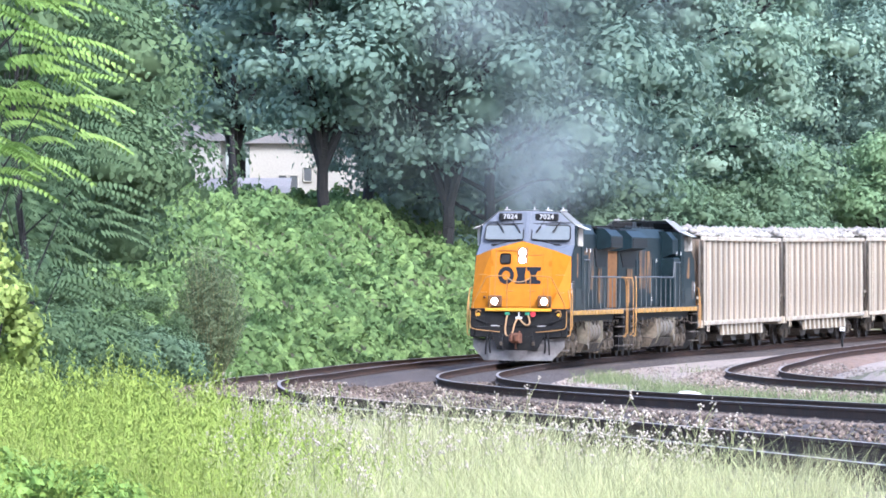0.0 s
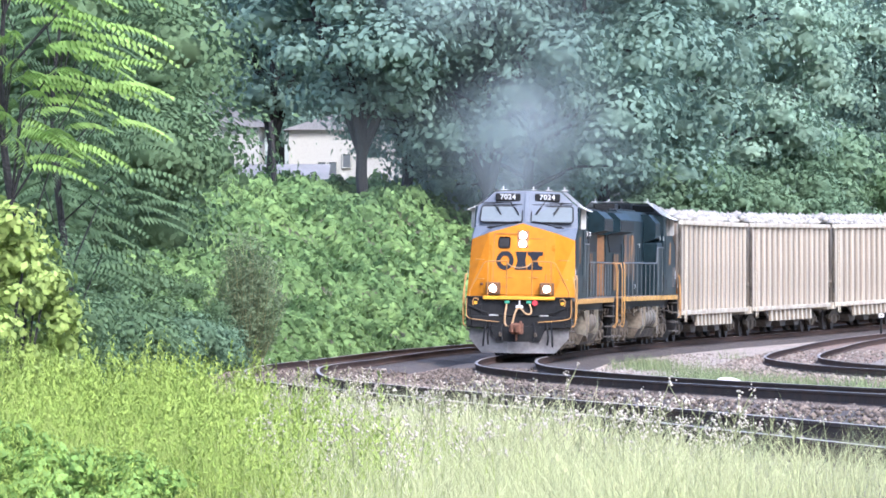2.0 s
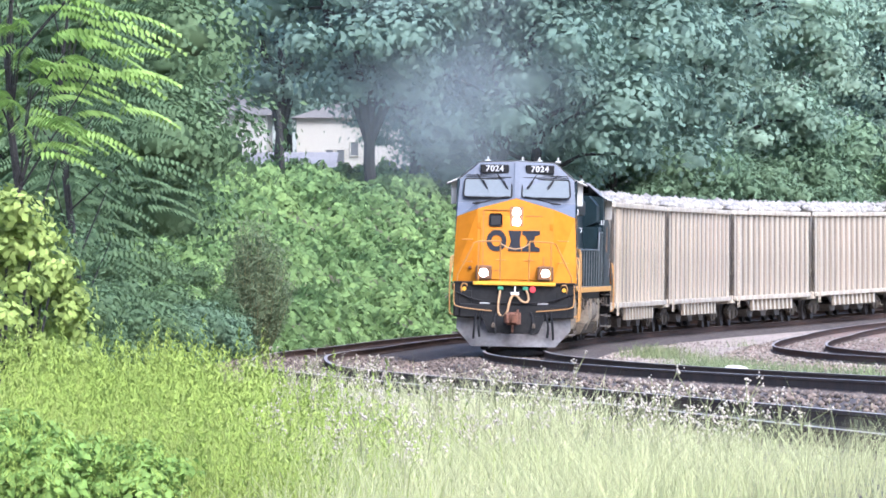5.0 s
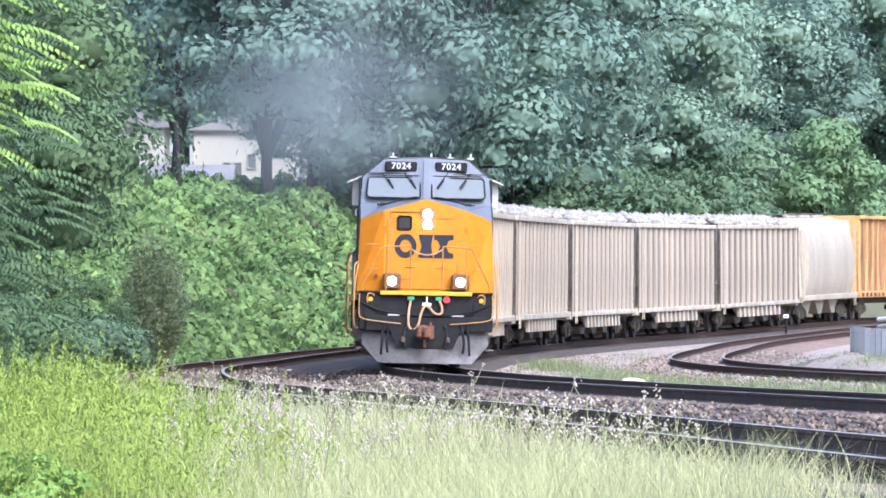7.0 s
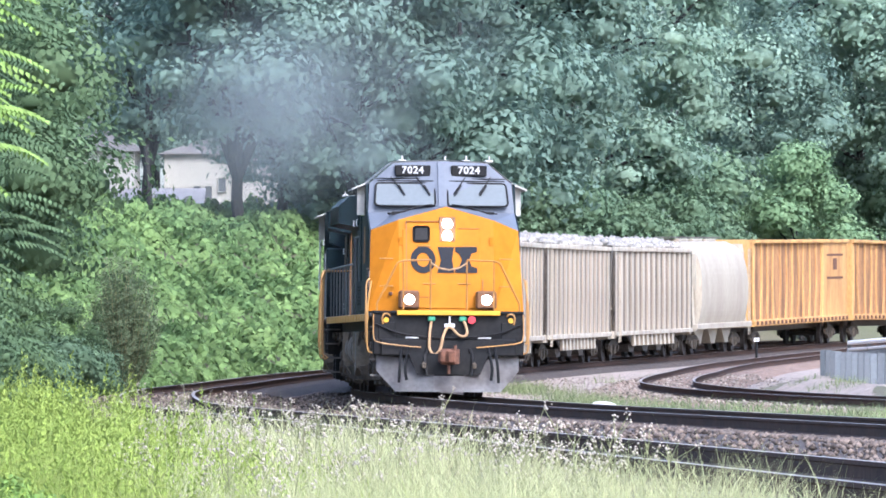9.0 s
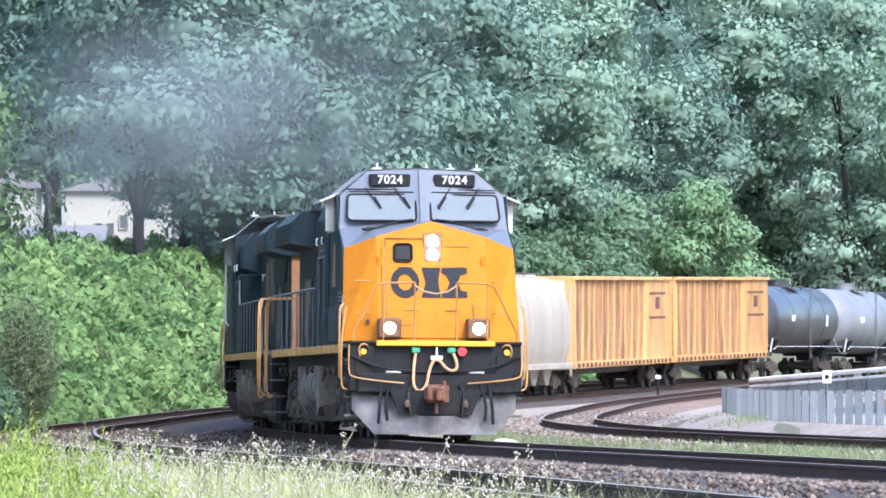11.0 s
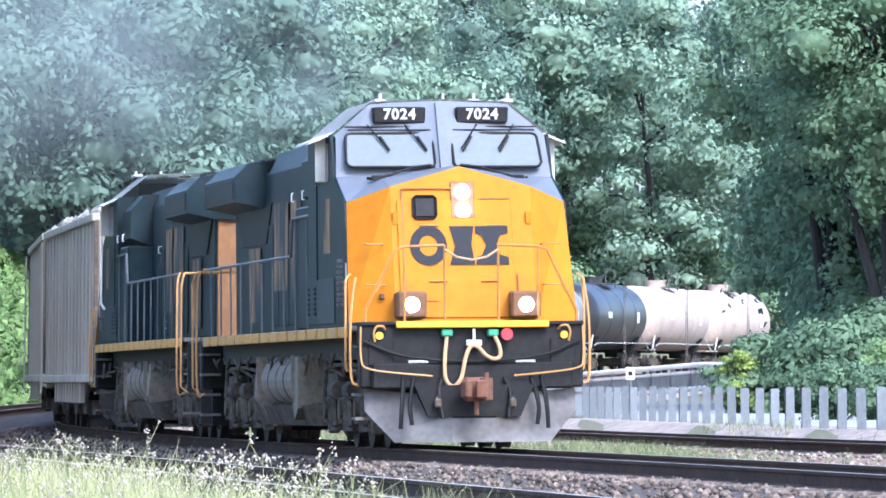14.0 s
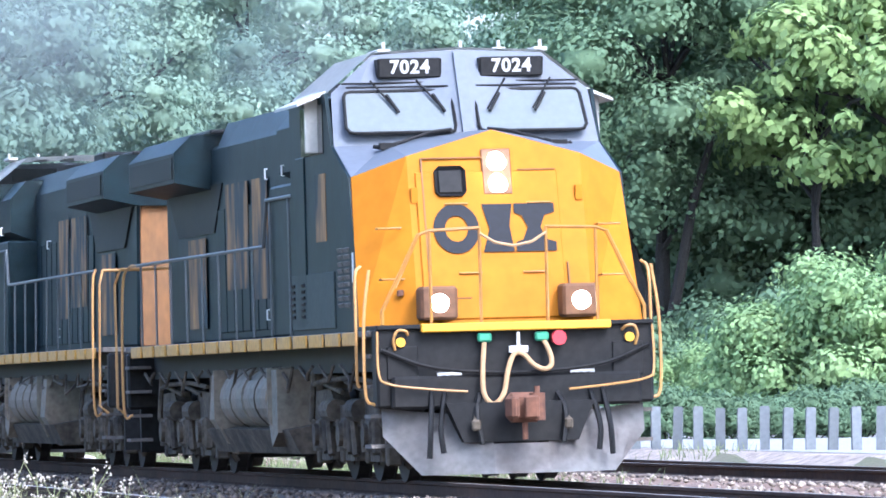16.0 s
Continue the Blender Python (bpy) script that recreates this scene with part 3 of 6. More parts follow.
        bm = pipe(B(), [(s * 0.2, 1.68, 3.86), (s * 0.45, 1.60, 3.83), (s * 0.85, 1.52, 3.70)], 0.02)
        pipe(bm, [(s * 0.80, 1.52, 3.72), (s * 1.0, 1.45, 3.66), (s * 1.1, 1.50, 3.68)], 0.025)
        box(bm, (s * 0.95, 1.46, 3.68), (0.18, 0.12, 0.07))
        put("wiper_motor", bm, M_BLACK)
        # number boards
        nb = put("number_board", prism(box(B(), (s * 0.57, 2.22, 4.56), (0.70, 0.16, 0.22), bevel=0.015), [(2.18, 4.47), (2.14, 4.66), (2.43, 4.66), (2.33, 4.47)], 0, s * 0.57 - 0.36, s * 0.57 + 0.36), M_BLACK, "black number board with white digits")
        if lit:
            digits("7024", 0.205, M_DIGIT, nb, (s * 0.57, O + 2.128, 4.565))
        else:
            put("faded_marking", box(B(), (s * 0.57, 2.135, 4.56), (0.45, 0.01, 0.12)), M_GREYRAIL, parent=nb)
        # side windows, mirror and sunshade
        put("side_window", box(B(), (s * 1.512, 3.2, 3.92), (0.02, 1.6, 0.55), bevel=0.008), M_GLASSDARK)
        put("wind_deflector", box(rod(B(), (s * 1.45, 2.75, 4.0), (s * 1.6, 2.75, 4.0), 0.02), (s * 1.59, 2.75, 3.96), (0.15, 0.03, 0.60), bevel=0.01), M_ROOF)
        put("sunshade", prism(B(), [(s * 1.43, 4.31), (s * 1.43, 4.35), (s * 1.78, 4.20), (s * 1.78, 4.17)], 1, 2.5, 4.2), M_ROOF)
        put("cab_door", box(B(), (s * 1.515, 4.1, 2.7), (0.03, 0.62, 1.9), bevel=0.01), M_BLUE)
        for k in range(2):
            for j in range(9):
                put("louvre", box(B(), (s * 1.515, 0.95 + 0.42 * k, 1.95 + 0.075 * j), (0.03, 0.32, 0.045), pose(0, 0, 0, 0, s * 25, 0)), M_GRIME)
        put("side_marking", box(B(), (s * 1.515, 2.7, 3.05), (0.006, 0.75, 0.75)), M_MARKS)
        put("lower_panel", box(B(), (s * 1.518, 3.35, 2.02), (0.02, 3.1, 0.62), bevel=0.006), M_PANEL, "grey-green lower body panel")
        for y in (4.0, 4.75):
            for j in range(6):
                put("louvre", box(B(), (s * 1.532, y, 1.86 + 0.07 * j), (0.02, 0.22, 0.035), pose(0, 0, 0, 0, s * 25, 0)), M_BLACK)
        for y, z in ((5.3, 3.55), (6.6, 3.55), (8.6, 3.3), (10.0, 1.95)):
            put("grab_iron", pipe(B(), [(s * 1.52, y, z - 0.06), (s * 1.55, y, z - 0.06), (s * 1.55, y, z + 0.06), (s * 1.52, y, z + 0.06)] if y < 7 else [(s * 1.0, y, z - 0.06), (s * 1.06, y, z - 0.06), (s * 1.06, y, z + 0.06), (s * 1.0, y, z + 0.06)], 0.011), M_WHITE)
        put("side_marking", box(B(), (s * 1.515, 0.55, 2.35), (0.006, 0.10, 0.32)), M_WHITE)
    # nose fittings
    q = math.atan(0.30)
    tilt = Matrix.Rotation(-q, 4, "X")
    put("nose_door", box(B(), (-0.10, ny(2.55) - 0.012, 2.55), (1.55, 0.03, 1.66), tilt, 0.01), M_YELLOW)
    put("nose_window", box(B(), (-0.50, ny(3.24) - 0.035, 3.24), (0.34, 0.03, 0.34), tilt, 0.05), M_BLACK)
    for z in (3.22, 3.46):
        b = put("headlight", rod(B(), (0.02, ny(z) + 0.02, z + 0.006), (0.02, ny(z) - 0.085, z - 0.025), 0.098, 20), M_LAMP if lit else M_LAMPOFF, "glowing round headlight" if lit else "unlit round headlight")
    for x, z0, z1 in ((-0.80, 1.78, 3.50), (0.72, 1.78, 2.35)):
        put("door_seam", prism(B(), [(ny(z0) - 0.036, z0), (ny(z1) - 0.036, z1), (ny(z1), z1), (ny(z0), z0)], 0, x - 0.008, x + 0.008), M_DULLYEL)
    for x0, x1, z in ((-0.80, -0.12, 3.50), (0.25, 0.66, 3.36), (-0.80, -0.36, 1.98)):
        put("door_seam", box(B(), ((x0 + x1) / 2, ny(z) - 0.022, z), (x1 - x0, 0.03, 0.014)), M_DULLYEL)
    put("sand_filler", box(B(), (-1.12, ny(2.05) + 0.04, 2.05), (0.07, 0.06, 0.07), bevel=0.01), M_RUST)
    put("headlight_plate", box(B(), (0.02, ny(3.34) - 0.018, 3.34), (0.32, 0.03, 0.52), tilt, 0.01), M_HOUSING)
    for s in (-1, 1):
        h = put("ditch_light_housing", box(B(), (s * 0.77, -0.42, 1.93), (0.40, 0.34, 0.36), bevel=0.03), M_HOUSING)
        put("ditch_light", rod(B(), (s * 0.77, -0.57, 1.93), (s * 0.77, -0.597, 1.93), 0.10, 20), M_LAMP if lit else M_LAMPOFF, "glowing ditch light" if lit else "unlit ditch light", h)
        put("corner_light", rod(B(), (s * 1.24, -0.74, 1.52), (s * 1.24, -0.82, 1.52), 0.052, 14), M_BARYEL)
        for x, z in ((s * 1.2, 2.2), (s * 1.2, 2.75), (s * 0.45, 3.0), (s * 0.35, 2.25)):
            put("grab_iron", pipe(B(), [(x - 0.12, ny(z) + 0.12, z), (x - 0.12, ny(z) - 0.05, z), (x + 0.12, ny(z) - 0.05, z), (x + 0.12, ny(z) + 0.12, z)], 0.012), M_FRONTRAIL)
        put("hinge", box(B(), (s * 0.90, ny(3.1) - 0.02, 3.1), (0.07, 0.05, 0.16)), M_YELLOW)
    # emblem: a ring, a slanted block and a waisted block, as plain shapes
    bm = B()
    n = 28
    pts = []
    for k in range(n):
        a = 2 * math.pi * k / n
        pts.append((-0.42 + 0.25 * math.cos(a), 2.79 + 0.27 * math.sin(a), -0.42 + 0.125 * math.cos(a), 2.79 + 0.14 * math.sin(a)))
    for a, b in zip(pts, pts[1:] + pts[:1]):
        bm.faces.new([bm.verts.new((x, ny(z) - 0.045, z)) for x, z in ((a[0], a[1]), (b[0], b[1]), (b[2], b[3]), (a[2], a[3]))])
    for o in ([(-0.14, 2.53), (0.20, 2.53), (0.16, 2.80), (0.20, 3.05), (-0.13, 3.05), (-0.06, 2.78)],
              [(0.22, 2.53), (0.66, 2.53), (0.66, 2.63), (0.55, 2.66), (0.50, 2.79), (0.55, 2.92), (0.66, 2.95), (0.66, 3.05), (0.22, 3.05), (0.22, 2.95), (0.30, 2.92), (0.36, 2.79), (0.30, 2.66), (0.22, 2.63)]):
        bm.faces.new([bm.verts.new((x, ny(z) - 0.045, z)) for x, z in o])
    bmesh.ops.recalc_face_normals(bm, faces=bm.faces)
    bmesh.ops.translate(bm, verts=bm.verts[:], vec=(-0.05, -0.018, -0.06))
    put("emblem", bm, M_EMBLEM, "dark blue block emblem")
    # pilot, plow, coupler, step bar
    bm = box(B(), (0, -0.62, 1.25), (3.0, 0.30, 0.86), bevel=0.03)
    box(bm, (0, -0.75, 0.98), (2.7, 0.22, 0.35), bevel=0.03)
    put("pilot", bm, M_BLACK)
    put("draft_pocket", prism(B(), [(-0.80, 0.86), (0.80, 0.86), (0.62, 0.44), (-0.62, 0.44)], 1, -1.02, -0.80), M_BLACK, "black draft gear plate")
    put("platform_lip", pipe(B(), curve([(-1.45, -0.80, 1.44), (-0.9, -0.86, 1.24), (0, -0.88, 1.17), (0.9, -0.86, 1.24), (1.45, -0.80, 1.44)]), 0.022), M_BLACK)
    for s in (-1, 1):
        put("pilot_recess", box(B(), (s * 1.22, -0.775, 1.30), (0.34, 0.03, 0.36), bevel=0.012), M_BLACK)
        put("glad_hand", rod(box(B(), (s * 0.50, -1.10, 0.62), (0.09, 0.08, 0.12), bevel=0.02), (s * 0.50, -1.08, 0.66), (s * 0.44, -0.9, 0.9), 0.028), M_BOGIE)
        for x in (0.62, 0.70, 0.78):
            put("hose_bracket", box(B(), (s * x, -0.80, 1.06), (0.035, 0.05, 0.20)), M_GREYRAIL)
        put("corner_light_guard", pipe(B(), curve([(s * 1.16, -0.80, 1.60), (s * 1.20, -0.86, 1.64), (s * 1.28, -0.86, 1.64), (s * 1.32, -0.84, 1.55), (s * 1.30, -0.80, 1.44)]), 0.016), M_HANDRAIL)
    put("front_platform", box(B(), (0, -0.40, 1.68), (3.0, 0.85, 0.05), bevel=0.01), M_BLACK)
    put("step_bar", box(B(), (0.0, -0.86, 1.665), (2.05, 0.10, 0.092), bevel=0.012), M_BARYEL, "bright yellow step edge")
    bm = B()
    for s in (-1, 1):
        o = [(0.30 * s, 0.70), (1.42 * s, 0.82), (1.42 * s, 0.52), (1.05 * s, 0.10), (0.30 * s, 0.10)]
        f = [bm.verts.new((x, -1.18 + 0.35 * abs(x) + 0.22 * (z - 0.1), z)) for x, z in o]
        bm.faces.new(f if s > 0 else f[::-1])
    o = [(-0.30, 0.10), (0.30, 0.10), (0.30, 0.42), (-0.30, 0.42)]
    bm.faces.new([bm.verts.new((x, -1.18 + 0.35 * abs(x) + 0.22 * (z - 0.1), z)) for x, z in o])
    bmesh.ops.solidify(bm, geom=bm.faces[:], thickness=-0.03)
    put("snow_plow", bm, M_PLOW, "scuffed grey snow plow")
    bm = box(B(), (0, -0.9, 0.80), (0.24, 0.9, 0.22), bevel=0.03)
    box(bm, (-0.02, -1.30, 0.80), (0.36, 0.20, 0.32), bevel=0.05)
    box(bm, (-0.17, -1.46, 0.80), (0.09, 0.24, 0.24), pose(0, 0, 0, 0, 0, 14), 0.03)
    rod(bm, (0.10, -1.45, 0.66), (0.10, -1.45, 0.95), 0.085, 12)
    box(bm, (0.03, -1.52, 0.80), (0.16, 0.08, 0.25), pose(0, 0, 0, 0, 0, -18), 0.025)
    rod(bm, (0.10, -1.45, 0.94), (0.10, -1.45, 1.02), 0.03, 8)
    rod(bm, (-0.02, -1.36, 0.64), (-0.02, -1.36, 0.46), 0.03, 8)
    put("coupler", bm, M_RUST, "rust-red knuckle coupler")
    # cables and hoses on the pilot
    bm = pipe(B(), [*curve([(-0.34, -0.83, 1.52), (-0.38, -0.92, 1.22), (-0.38, -0.97, 0.95), (-0.28, -0.98, 0.84), (-0.17, -0.97, 0.95), (-0.11, -0.93, 1.20), (-0.03, -0.89, 1.37), (0.07, -0.89, 1.36), (0.17, -0.93, 1.25), (0.28, -0.95, 1.20), (0.36, -0.94, 1.25), (0.35, -0.90, 1.38), (0.29, -0.83, 1.53)])], 0.028, 8)
    put("jumper_cable", bm, M_HOSE, "tan looped jumper cable")
    put("cable_bracket", box(box(B(), (0.02, -0.86, 1.42), (0.20, 0.06, 0.07)), (0.02, -0.86, 1.52), (0.03, 0.04, 0.16)), M_WHITE)
    for x in (-0.34, 0.28):
        put("cable_socket", box(B(), (x, -0.83, 1.55), (0.15, 0.10, 0.10), bevel=0.02), M_GREEN)
    put("hose_valve", rod(B(), (0.46, -0.80, 1.53), (0.46, -0.90, 1.53), 0.08, 12), M_RED)
    for s in (-1, 1):
        for a, b, c in (((s * 0.42, -0.9, 0.95), (s * 0.48, -1.05, 0.75), (s * 0.44, -1.12, 0.42)), ((s * 0.78, -0.85, 1.0), (s * 0.86, -1.0, 0.6), (s * 0.84, -1.02, 0.33)), ((s * 0.92, -0.85, 1.0), (s * 0.97, -1.0, 0.6), (s * 0.99, -1.0, 0.28))):
            put("brake_hose", pipe(B(), curve([a, b, c]), 0.03), M_BLACK)
        put("pilot_plate", box(B(), (s * 0.72, -0.79, 1.17), (0.26, 0.02, 0.04)), M_WHITE)
        bm = pipe(B(), curve([(s * 1.49, -0.80, 1.64), (s * 1.49, -0.84, 1.2), (s * 1.40, -0.92, 1.08), (s * 1.0, -0.93, 1.02), (s * 0.55, -0.93, 0.98)]), 0.013)
        put("uncoupling_lever", bm, M_HANDRAIL)
        # steps at the front corner
        for k in range(4):
            put("step", box(B(), (s * 1.38, -0.28, 0.42 + 0.32 * k), (0.30, 0.42, 0.04)), M_GRIME)
        # front railings
        bm = pipe(B(), [(s * 1.28, -0.76, 2.1), (s * 1.02, -0.80, 2.66), (s * 0.90, -0.80, 2.70), (s * 0.36, -0.80, 2.72)], 0.019)
        pipe(bm, [(s * 0.36, -0.80, 2.72), (s * 0.36, -0.80, 1.70)], 0.017)
        pipe(bm, [(s * 0.90, -0.80, 2.70), (s * 0.90, -0.80, 1.70)], 0.017)
        pipe(bm, [(s * 1.02, -0.80, 2.66), (s * 1.42, -0.74, 1.85), (s * 1.42, -0.74, 1.66)], 0.022)
        put("front_railing", bm, M_FRONTRAIL, "tan painted pipe railing")
        bm = pipe(B(), curve([(s * 1.53, -0.05, 2.35), (s * 1.60, -0.10, 2.25), (s * 1.61, -0.14, 1.8), (s * 1.61, -0.14, 1.15), (s * 1.58, -0.14, 1.05)]), 0.018)
        pipe(bm, curve([(s * 1.53, -0.60, 2.30), (s * 1.60, -0.62, 1.75), (s * 1.60, -0.62, 0.98), (s * 1.5, -0.62, 0.86)]), 0.018)
        put("corner_handrail", bm, M_HANDRAIL, "tan pipe handrail by the steps")
    put("safety_chain", pipe(B(), [(-0.36, -0.82, 2.66), (-0.2, -0.84, 2.56), (0, -0.85, 2.52), (0.2, -0.84, 2.56), (0.36, -0.82, 2.66)], 0.016), M_HOSE)
    # long hood
    put("hood", box(B(), (0, 11.9, 2.90), (2.0, 14.7, 2.50), bevel=0.05), M_BLUE, "dark blue long hood")
    put("hood_top", prism(B(), [(-1.0, 4.1), (1.0, 4.1), (0.85, 4.42), (-0.85, 4.42)], 1, 4.6, 14.4), M_BLUE)
    for k in range(9):
        put("hood_hatch", box(B(), (0, 5.3 + k * 1.0, 4.46), (1.1, 0.85, 0.08), bevel=0.02), M_BLACK)
    put("exhaust_stack", box(B(), (0, 9.3, 4.56), (0.7, 1.2, 0.22), bevel=0.03), M_BLACK)
    put("air_intake", prism(B(), [(-1.40, 3.55), (-0.9, 3.35), (0.9, 3.35), (1.40, 3.55), (1.40, 4.05), (1.15, 4.34), (-1.15, 4.34), (-1.40, 4.05)], 1, 4.66, 6.6), M_BLUE)
    put("radiator", prism(B(), [(-1.0, 3.60), (1.0, 3.60), (1.48, 3.70), (1.48, 4.08), (1.25, 4.30), (-1.25, 4.30), (-1.48, 4.08), (-1.48, 3.70)], 1, 14.9, 19.4), M_BLUE, "overhanging radiator housing")
    put("radiator_top", box(B(), (0, 16.9, 4.33), (2.1, 4.6, 0.06), bevel=0.02), M_BLACK)
    for k in range(3):
        put("radiator_fan", rod(rod(B(), (0, 15.6 + 1.4 * k, 4.35), (0, 15.6 + 1.4 * k, 4.42), 0.60, 20), (0, 15.6 + 1.4 * k, 4.42), (0, 15.6 + 1.4 * k, 4.45), 0.2, 12), M_BLACK)
    for s in (-1, 1):
        put("radiator_screen", box(B(), (s * 1.485, 17.1, 3.89), (0.02, 4.1, 0.28)), M_BLACK)
        # black trapezoid painting the shaded underside and intake below the radiator
        put("intake_recess", prism(B(), [(13.9, 3.66), (19.0, 3.66), (18.0, 3.05), (14.7, 3.05)], 0, s * 1.0 - 0.02, s * 1.0 + 0.03), M_BLACK)
        put("equipment_box", box(B(), (s * 1.17, 5.75, 2.53), (0.60, 2.2, 1.75), bevel=0.03), M_BLUE)
        for k in range(11):
            put("hood_door", box(B(), (s * 1.01, 7.2 + k * 0.68, 2.55), (0.03, 0.60, 1.55), bevel=0.01), M_BLUE)
        for y, w, z0, z1 in ((10.6, 1.25, 2.15, 3.62), (12.55, 1.9, 2.3, 3.62), (16.2, 1.6, 1.85, 3.0)):
            put("side_marking", box(B(), (s * 1.032, y, (z0 + z1) / 2), (0.006, w, z1 - z0)), M_MARKS)
        # walkway railings
        bm = pipe(B(), [(s * 1.50, 4.9, 3.25), (s * 1.50, 6.9, 3.25), (s * 1.50, 7.2, 2.72), (s * 1.50, 18.6, 2.72)], 0.022)
        for k in range(10):
            rod(bm, (s * 1.50, 5.2 + k * 1.45, 1.66), (s * 1.50, 5.2 + k * 1.45, 2.72 if k > 1 else 3.25), 0.016, 6)
        put("side_railing", bm, M_GREYRAIL, "long grey pipe railing along the walkway")
        bm = pipe(B(), curve([(s * 1.50, 18.6, 2.72), (s * 1.56, 19.0, 2.70), (s * 1.62, 19.25, 2.4), (s * 1.62, 19.4, 0.85), (s * 1.5, 19.4, 0.75)]), 0.018)
        pipe(bm, [(s * 1.56, 19.9, 2.7), (s * 1.62, 20.05, 2.5), (s * 1.62, 20.05, 0.85), (s * 1.5, 20.05, 0.75)], 0.018)
        pipe(bm, [(s * 1.56, 19.9, 2.7), (s * 0.5, 20.1, 2.72), (s * 0.5, 20.1, 1.6)], 0.022)
        put("rear_handrail", bm, M_HANDRAIL, "tan pipe handrail at the rear steps")
        for k in range(4):
            put("step", box(B(), (s * 1.38, 19.7, 0.42 + 0.32 * k), (0.30, 0.42, 0.04)), M_GRIME)
        # tanks and gear under the frame
        for y0, y1 in ((7.3, 9.1), (9.3, 11.1)):
            put("air_reservoir", rod(rod(rod(B(), (s * 1.14, y0, 0.95), (s * 1.14, y1, 0.95), 0.37, 20), (s * 1.14, y0, 0.95), (s * 1.14, y0 - 0.12, 0.95), 0.36, 20, 0.2), (s * 1.14, y1, 0.95), (s * 1.14, y1 + 0.1, 0.95), 0.36, 20, 0.2), M_TANKTOP, "grey cylindrical air reservoir", smooth=False)
            put("reservoir_strap", rod(B(), (s * 1.14, (y0 + y1) / 2 - 0.03, 0.95), (s * 1.14, (y0 + y1) / 2 + 0.03, 0.95), 0.38, 20), M_BOGIE)
        for y in (6.95, 11.4):
            put("bracket_plate", prism(B(), [(s * 1.54, 1.30), (s * 1.54, 0.72), (s * 1.38, 0.40), (s * 1.18, 0.40), (s * 1.30, 0.75), (s * 1.30, 1.30)], 1, y - 0.03, y + 0.03), M_TANKTOP)
        put("equipment_cabinet", prism(B(), [(6.5, 1.28), (7.15, 1.28), (7.15, 0.62), (6.95, 0.38), (6.5, 0.55)], 0, s * 1.22 - 0.27, s * 1.22 + 0.27), M_TANKTOP)
    put("rear_panel", box(B(), (0, 19.27, 2.72), (1.92, 0.05, 2.1), bevel=0.015), M_DULLYEL, "dull yellow rear end panel")
    put("fuel_tank", prism(B(), [(-0.85, 1.2), (-0.95, 0.66), (-1.44, 0.58), (-1.30, 0.30), (1.30, 0.30), (1.44, 0.58), (0.95, 0.66), (0.85, 1.2)], 1, 6.0, 12.8), M_BOGIE, "grimy fuel tank")
    put("tank_end", prism(B(), [(-1.46, 1.25), (-1.5, 0.70), (-1.22, 0.27), (1.22, 0.27), (1.5, 0.70), (1.46, 1.25)], 1, 11.5, 12.1), M_TANKTOP)
    bm = box(B(), (0, 19.95, 1.2), (3.0, 0.20, 0.75), bevel=0.03)
    box(bm, (0, 20.2, 0.55), (2.6, 0.10, 0.6))
    put("rear_pilot", bm, M_BLACK)
    put("coupler", box(B(), (0, 20.55, 0.84), (0.30, 1.0, 0.30), bevel=0.05), M_RUST)
    for s in (-1, 1):
        for k in range(12):
            y = 1.0 + k * 1.5
            put("underframe_pipe", pipe(B(), [(s * 1.45, y, 1.3), (s * 1.48, y + 0.2, 1.02 + 0.1 * (k % 3)), (s * 1.40, y + 0.7, 1.15), (s * 1.42, y + 1.2, 1.3)], 0.02, 5), M_BOGIE)
    loco_bogie(t, O + 3.35)
    loco_bogie(t, O + 16.55)
    if not lit:
        put("grab_iron", pipe(B(), [(1.55, 2.4, 2.3), (1.62, 2.4, 2.4), (1.62, 2.4, 4.2), (1.5, 2.4, 4.3)], 0.022), M_WHITE)
    return t


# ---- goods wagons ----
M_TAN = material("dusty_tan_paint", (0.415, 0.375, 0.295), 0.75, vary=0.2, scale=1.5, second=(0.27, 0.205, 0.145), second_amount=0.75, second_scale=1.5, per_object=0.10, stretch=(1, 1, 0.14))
# rust stains, darkened further for shade between ribs and at wagon ends
M_STAINSHADE = material("stained_shaded_sheet", (0.150, 0.118, 0.085), 0.85, vary=0.3, scale=1.5, second=(0.22, 0.165, 0.115), second_amount=0.8, second_scale=0.9, per_object=0.15, stretch=(1, 1, 0.2))
M_LOAD = material("pale_rubble", (0.30, 0.28, 0.245), 0.95, vary=0.3, scale=2, second=(0.19, 0.17, 0.145), second_scale=1.5, bump=0.5, island=0.2)
M_CREAM = material("cream_wagon_paint", (0.37, 0.33, 0.255), 0.65, vary=0.12, second=(0.26, 0.215, 0.16), second_amount=0.6, second_scale=0.8, stretch=(1, 1, 0.3))
M_WAGONYEL = material("weathered_yellow", (0.53, 0.305, 0.10), 0.7, vary=0.18, second=(0.28, 0.12, 0.04), second_amount=0.65, second_scale=1.1, stretch=(1, 1, 0.3), per_object=0.12)
# yellow sheet with rust, its base also darkened for shade behind the stakes
M_RUSTSHADE = material("rusty_shaded_yellow_sheet", (0.36, 0.185, 0.07), 0.85, vary=0.3, second=(0.13, 0.06, 0.028), second_amount=0.9, second_scale=1.3, stretch=(1, 1, 0.3))
M_TANKGREY = material("grey_tank_paint", (0.055, 0.057, 0.060), 0.3, vary=0.2, second=(0.028, 0.028, 0.028), second_amount=0.8, second_scale=0.5)
M_TANKPALE = material("pale_tank_paint", (0.20, 0.207, 0.218), 0.5, vary=0.1, second=(0.13, 0.128, 0.125), second_amount=0.7, second_scale=0.5)
